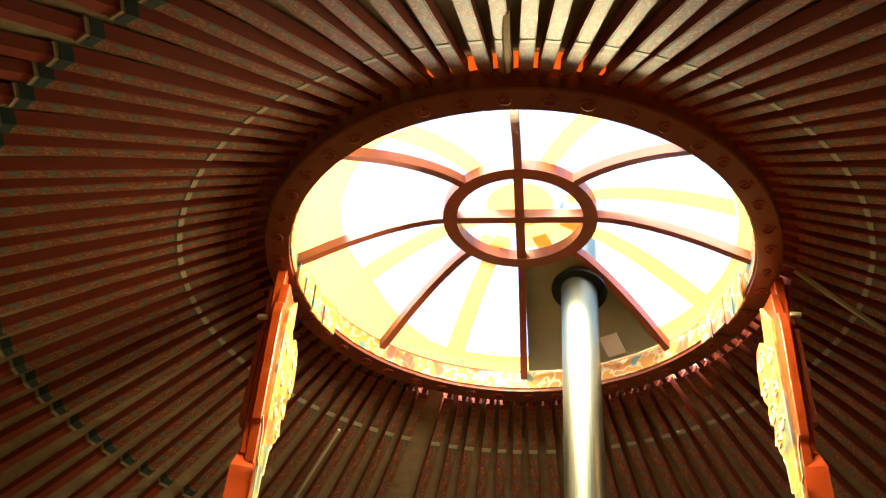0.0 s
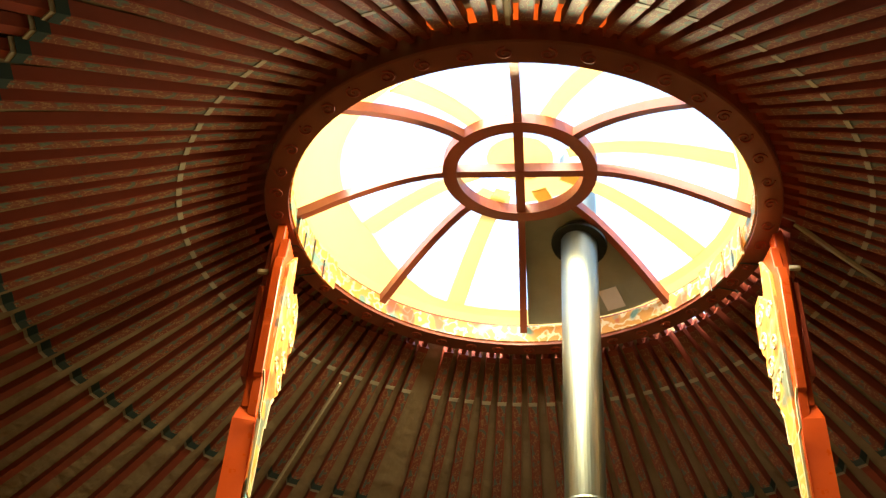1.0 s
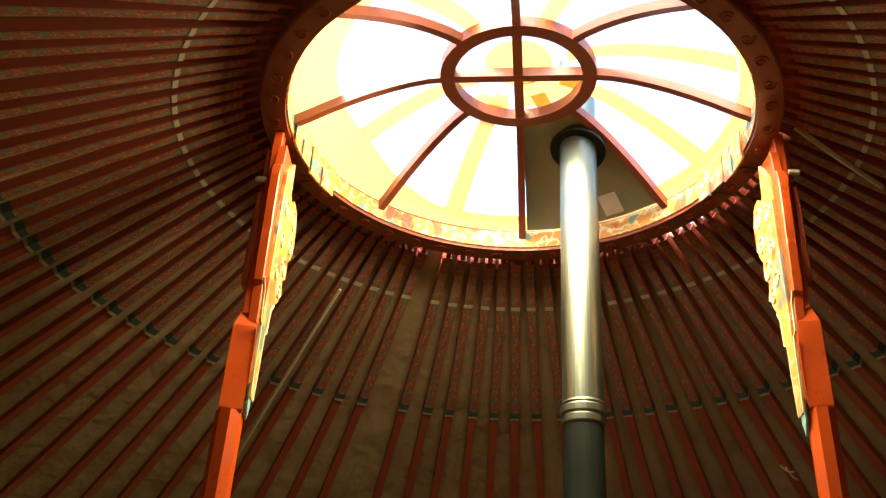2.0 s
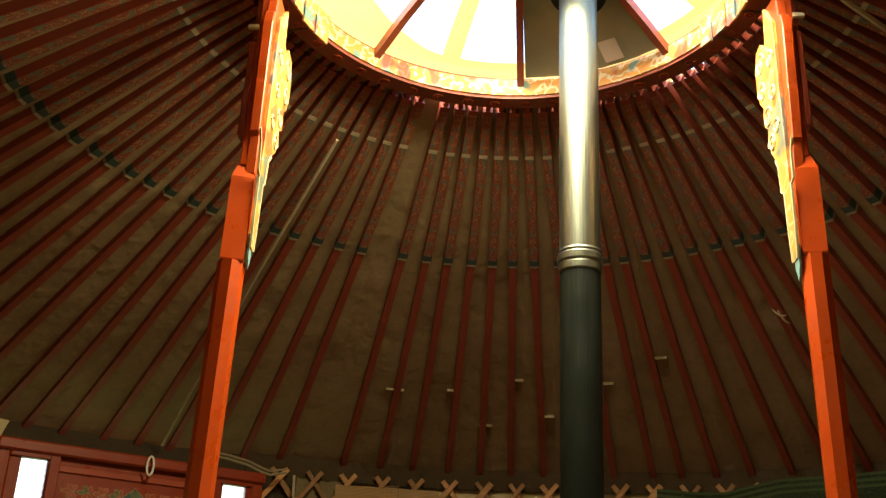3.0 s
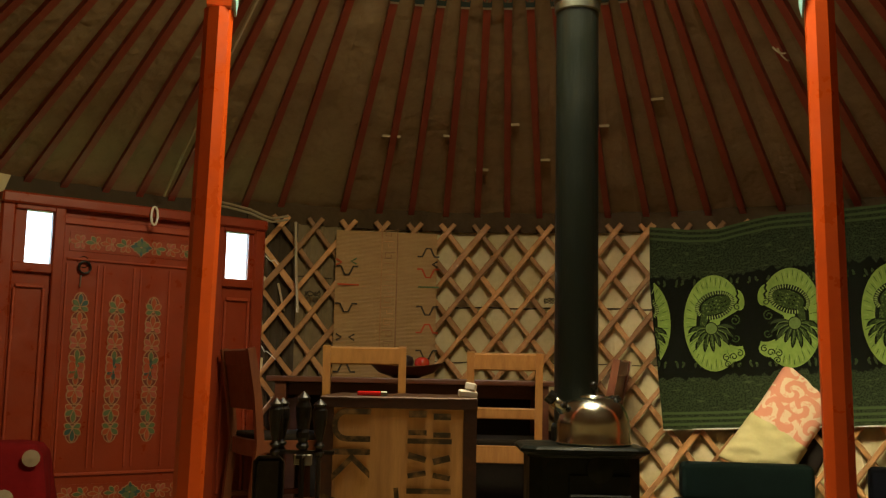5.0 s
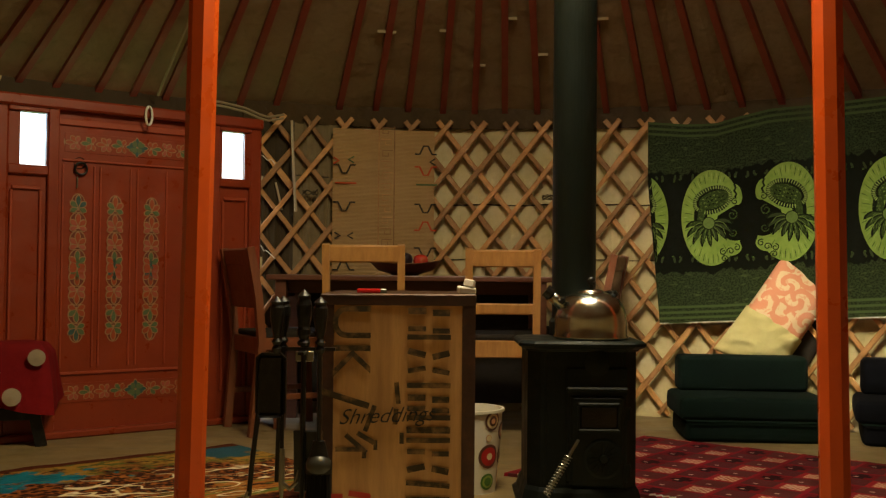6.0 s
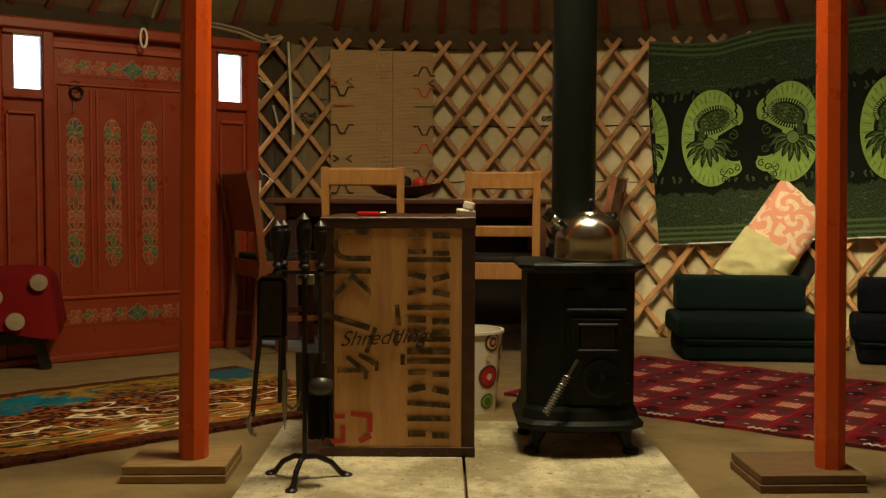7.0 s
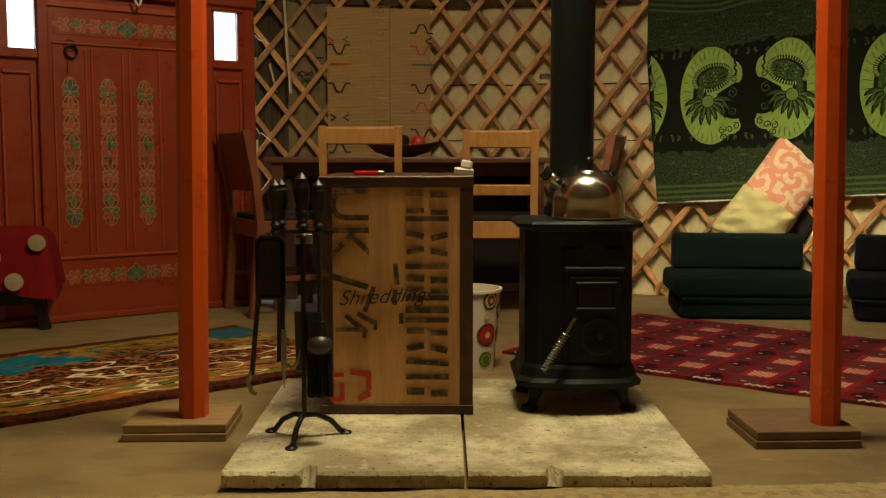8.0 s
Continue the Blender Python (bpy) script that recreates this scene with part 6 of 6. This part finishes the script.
def soft_box(sx, sy, sz, m, puff=0.02):
    bm = bmesh.new()
    bmesh.ops.create_cube(bm, size=1.0, matrix=Matrix.Diagonal((sx, sy, sz, 1)))
    bmesh.ops.bevel(bm, geom=bm.edges[:], offset=min(0.035, sz * 0.35), segments=3, affect="EDGES", profile=0.6)
    bmesh.ops.subdivide_edges(bm, edges=bm.edges[:], cuts=2, use_grid_fill=True)
    for v in bm.verts:
        fx, fy = 1 - (2 * v.co.x / sx) ** 2, 1 - (2 * v.co.y / sy) ** 2
        v.co.z += puff * max(fx, 0) * max(fy, 0) * (1 if v.co.z > 0 else 0) + 0.004 * noise.noise(v.co * 9)
    bmesh.ops.transform(bm, matrix=m, verts=bm.verts[:])
    return bm


def foam_seat(x, y, turn, cover_, label):
    g = thing("foam_seat", label, "low sofa", pose(x, y, 0, 0, 0, turn), group="foam seats")
    part("base_cushion", soft_box(0.60, 0.40, 0.096, pose(0, 0.215, 0.049), 0.0), cover_, g, smooth=True)
    part("seat_cushion", soft_box(0.655, 0.42, 0.10, pose(0, 0.205, 0.146), 0.004), cover_, g, smooth=True)
    part("back_cushion", soft_box(0.59, 0.13, 0.165, pose(0, 0.325, 0.275), 0.004), cover_, g, smooth=True)
    part("piping", bar([(-0.3, -0.004, 0.097), (0.3, -0.004, 0.097)], 0.006, 0.006), PIPING, g)
    return g


foam_seat(1.345, 4.40, -4, GREEN_COVER, "bottle green low folding foam seat by the wall")
foam_seat(2.06, 4.25, -20, NAVY_COVER, "navy blue low folding foam seat by the wall")


def pillow_mesh(w, h, d, lo=0.0, hi=1.0, n=22, crease=0.0):
    """A stuffed cushion, or the stretch of it between two heights (0 to 1)."""
    bm = bmesh.new()
    for s in (-1, 1):
        g = {}
        for i in range(n + 1):
            for j in range(n + 1):
                a, b_ = 2 * i / n - 1, 2 * (lo + (hi - lo) * j / n) - 1
                fill = max(1 - abs(a) ** 2.6, 0) ** 0.55 * max(1 - abs(b_) ** 2.6, 0) ** 0.55
                pin = 1 - 0.05 * (1 - a * a) * abs(b_) ** 3
                pin2 = 1 - 0.05 * (1 - b_ * b_) * abs(a) ** 3
                rumple = 0.004 * noise.noise(Vector((a * 4, b_ * 4, s))) + crease * noise.noise(Vector((a * 1.6 + b_ * 2.5, b_ * 7 - a * 2, 3 * s)))
                g[i, j] = bm.verts.new((a * w / 2 * pin2, s * d / 2 * fill + rumple * min(1, 4 * fill), b_ * h / 2 * pin))
        for i in range(n):
            for j in range(n):
                bm.faces.new((g[i, j], g[i + 1, j], g[i + 1, j + 1], g[i, j + 1]))
    bmesh.ops.remove_doubles(bm, verts=bm.verts[:], dist=0.0005)
    bmesh.ops.recalc_face_normals(bm, faces=bm.faces[:])
    return bm


def pillow(name, w, h, d, m, material, label):
    ob = part(name, pillow_mesh(w, h, d), material, smooth=True)
    ob.matrix_basis = m
    return tagged(ob, label, "cushion")


SALMON = Mat("salmon_scroll_print", (0.62, 0.27, 0.17), 0.95, spec=0.1)
vor = SALMON.node("ShaderNodeTexVoronoi", Scale=9.0, Randomness=0.8)
SALMON.t.links.new(SALMON.where, vor.inputs["Vector"])
off = SALMON.t.nodes.new("ShaderNodeVectorMath")
off.operation = "SUBTRACT"
SALMON.t.links.new(SALMON.where, off.inputs[0])
SALMON.t.links.new(vor.outputs["Position"], off.inputs[1])
sep = SALMON.t.nodes.new("ShaderNodeSeparateXYZ")
SALMON.t.links.new(off.outputs[0], sep.inputs[0])
swirl = SALMON.math("MULTIPLY", SALMON.math("ARCTAN2", sep.outputs[2], sep.outputs[0]), 2.0)
swirl = SALMON.math("ADD", swirl, SALMON.math("MULTIPLY", vor.outputs["Distance"], 13.0))
swirl = SALMON.math("ADD", swirl, SALMON.math("MULTIPLY", SALMON.noise(28.0, (1, 1, 1), 2.0), 3.0))
SALMON.mix(SALMON.ramp(SALMON.math("SINE", swirl), -0.1, 0.25, 0.0, 0.85), (0.68, 0.55, 0.36))
SALMON.stain(45.0, (0.62, 0.27, 0.17), 0.56, 0.62, 0.6)
SALMON.bump(SALMON.noise(400), 0.3, 0.001)
CREAM_COVER = cloth("cream_cushion_cover", (0.58, 0.53, 0.26), (0.42, 0.37, 0.16), 300, folds=0.9)
duo = thing("printed_cushion", "cushion with salmon scroll print above and plain cream cover below", "cushion", pose(1.580, 4.86, 0.52, -10, 34, -20))
part("printed_cover", pillow_mesh(0.300, 0.57, 0.13, 0.45, 1.0), SALMON.m, duo, "salmon cloth with cream scrolls", smooth=True)
part("plain_cover", pillow_mesh(0.316, 0.575, 0.14, 0.0, 0.46, crease=0.022), CREAM_COVER, duo, "creased plain cream cloth", smooth=True)
pillow("black_cushion", 0.33, 0.46, 0.10, pose(1.665, 4.93, 0.46, -12, 31, -18), SEAT_PAD, "black cushion behind the printed cushion")
pillow("blue_cushion", 0.3, 0.3, 0.1, pose(2.25, 4.50, 0.50, -15, 20, -28), cloth("pale_blue_cover", (0.2, 0.3, 0.32), (0.3, 0.3, 0.25)), "pale blue cushion behind the navy seat")

# red spotted cloth over a low stool by the door
RED_CLOTH = cloth("red_spotted_cloth", (0.24, 0.009, 0.011), (0.1, 0.005, 0.006), 300, folds=0.6)
SPOT = cloth("white_spot", (0.46, 0.38, 0.27), (0.3, 0.22, 0.15), 300)
SM = pose(-1.90, 4.24, 0, 0, 0, 18)
stool = thing("low_stool", "low black wooden stool with splayed legs", "stool", SM)
for s in (-1, 1):
    for q in (-1, 1):
        part("leg", bar([(s * 0.22, q * 0.13, 0.0), (s * 0.15, q * 0.09, 0.30)], 0.045, 0.03, up=(0, 1, 0)), IRON, stool)
part("top", box(0.42, 0.3, 0.03, pose(0, 0, 0.305), 0.005), IRON, stool)
part("rail", box(0.36, 0.03, 0.05, pose(0, -0.1, 0.13), 0.004), IRON, stool)
drape = thing("spotted_cloth", "red cloth with white spots draped over the stool", "cloth", SM @ pose(0, 0, 0.322))
bm = bmesh.new()
rows = []
for j, (k_, z) in enumerate(((0.0, 0.10), (0.6, 0.105), (0.92, 0.095), (1.02, 0.06), (1.06, 0.0), (1.1, -0.08), (1.13, -0.16))):
    ring = []
    for i in range(48):
        a = 2 * math.pi * i / 48
        fold = 1 + (0.035 * math.sin(7 * a + 1) + 0.02 * math.sin(13 * a)) * max(j - 2, 0) / 4
        sq = 1 / max(abs(math.cos(a)), abs(math.sin(a))) ** 0.75
        low = 0.03 * math.sin(3 * a + 0.6) if j == 6 else 0
        ring.append(bm.verts.new((0.25 * k_ * fold * sq * math.cos(a), 0.18 * k_ * fold * sq * math.sin(a), z + low)))
    rows.append(ring)
for p, q in zip(rows, rows[1:]):
    for i in range(48):
        if p is rows[0]:
            continue
        bm.faces.new((p[i], p[(i + 1) % 48], q[(i + 1) % 48], q[i]))
cap = bm.faces.new(rows[1])
for v in rows[0]:
    bm.verts.remove(v)
bmesh.ops.recalc_face_normals(bm, faces=bm.faces[:])
part("cloth_sheet", bm, RED_CLOTH, drape, smooth=True)
for x, z, r in ((0.20, 0.045, 0.034), (0.03, -0.01, 0.036), (0.11, -0.11, 0.036), (-0.12, -0.08, 0.036), (-0.06, 0.05, 0.034), (-0.2, 0.0, 0.03)):
    part("spot", lathe([(0, 0.004), (r, 0.0), (r, -0.006)], 20, pose(x, -0.206 - 0.014 * (z < 0), z, 96)), SPOT, drape)

# stitched seams in the felt and the roof canvas
def seam(name, a0, a1, r, z, w, material, label):
    n = max(int(abs(a1 - a0) / 2), 2)
    pts = [polar(a0 + (a1 - a0) * k / n, r, z + 0.004 * math.sin(k * 1.9)) for k in range(n + 1)]
    ob = part(name, bar(pts, w, 0.004, up=lambda p: Vector((p.x - CX, p.y - CY, 0)).normalized()), material)
    return tagged(ob, label, "seam")


PATCH = cloth("patch_canvas", (0.38, 0.31, 0.2), (0.26, 0.2, 0.12))
seam("felt_seam", 60, 93, 2.858, 1.088, 0.008, DARK_FELT, "dark seam where two felt panels overlap")
seam("felt_seam", 68, 98, 2.858, 0.80, 0.005, DARK_FELT, "dark seam where two felt panels overlap")
seam("felt_seam", 100, 112, 2.85, 1.22, 0.006, DARK_FELT, "dark seam where two felt panels overlap")
for a, r, ln in ((86.4, 2.22, 1.7), (94.0, 2.30, 1.5), (82.8, 2.45, 1.6), (75.5, 2.24, 1.7), (89.9, 2.52, 1.5), (101, 2.32, 2.2), (68.3, 2.1, 1.6)):
    z = roof_z(r) + 0.018
    ob = part("canvas_patch", bar([polar(a - ln / 2, r, z), polar(a + ln / 2, r, z)], 0.012, 0.03, up=lambda p: Vector((CX - p.x, CY - p.y, -0.55)).normalized()), PATCH)
    tagged(ob, "pale stitched patch on the roof canvas", "patch", "canvas patches")

# ---- cords ----


def roof_cord(a0, r0, a1, r1, label, thick=0.007):
    pts = []
    for k in range(13):
        f = k / 12
        r = r0 + (r1 - r0) * f
        pts.append(polar(a0 + (a1 - a0) * f, r, roof_z(r) - 0.03 - 0.012 * math.sin(f * math.pi)))
    ob = part("cord", sweep(pts, thick, 6), ROPE)
    return tagged(ob, label, "cord")


roof_cord(125.6, 1.080, 123.4, 2.80, "pale cord hanging along the roof poles")
roof_cord(-3.51, 0.820, 2.08, 1.090, "pale rope tied to the crown", 0.009)
roof_cord(50.73, 1.890, 51.93, 1.850, "short knotted end of pale string", 0.004)
roof_cord(50.83, 1.930, 51.43, 1.860, "short knotted end of pale string", 0.004)
roof_cord(-96.58, 0.810, -95.74, 1.130, "pale rope hanging between two roof poles", 0.009)
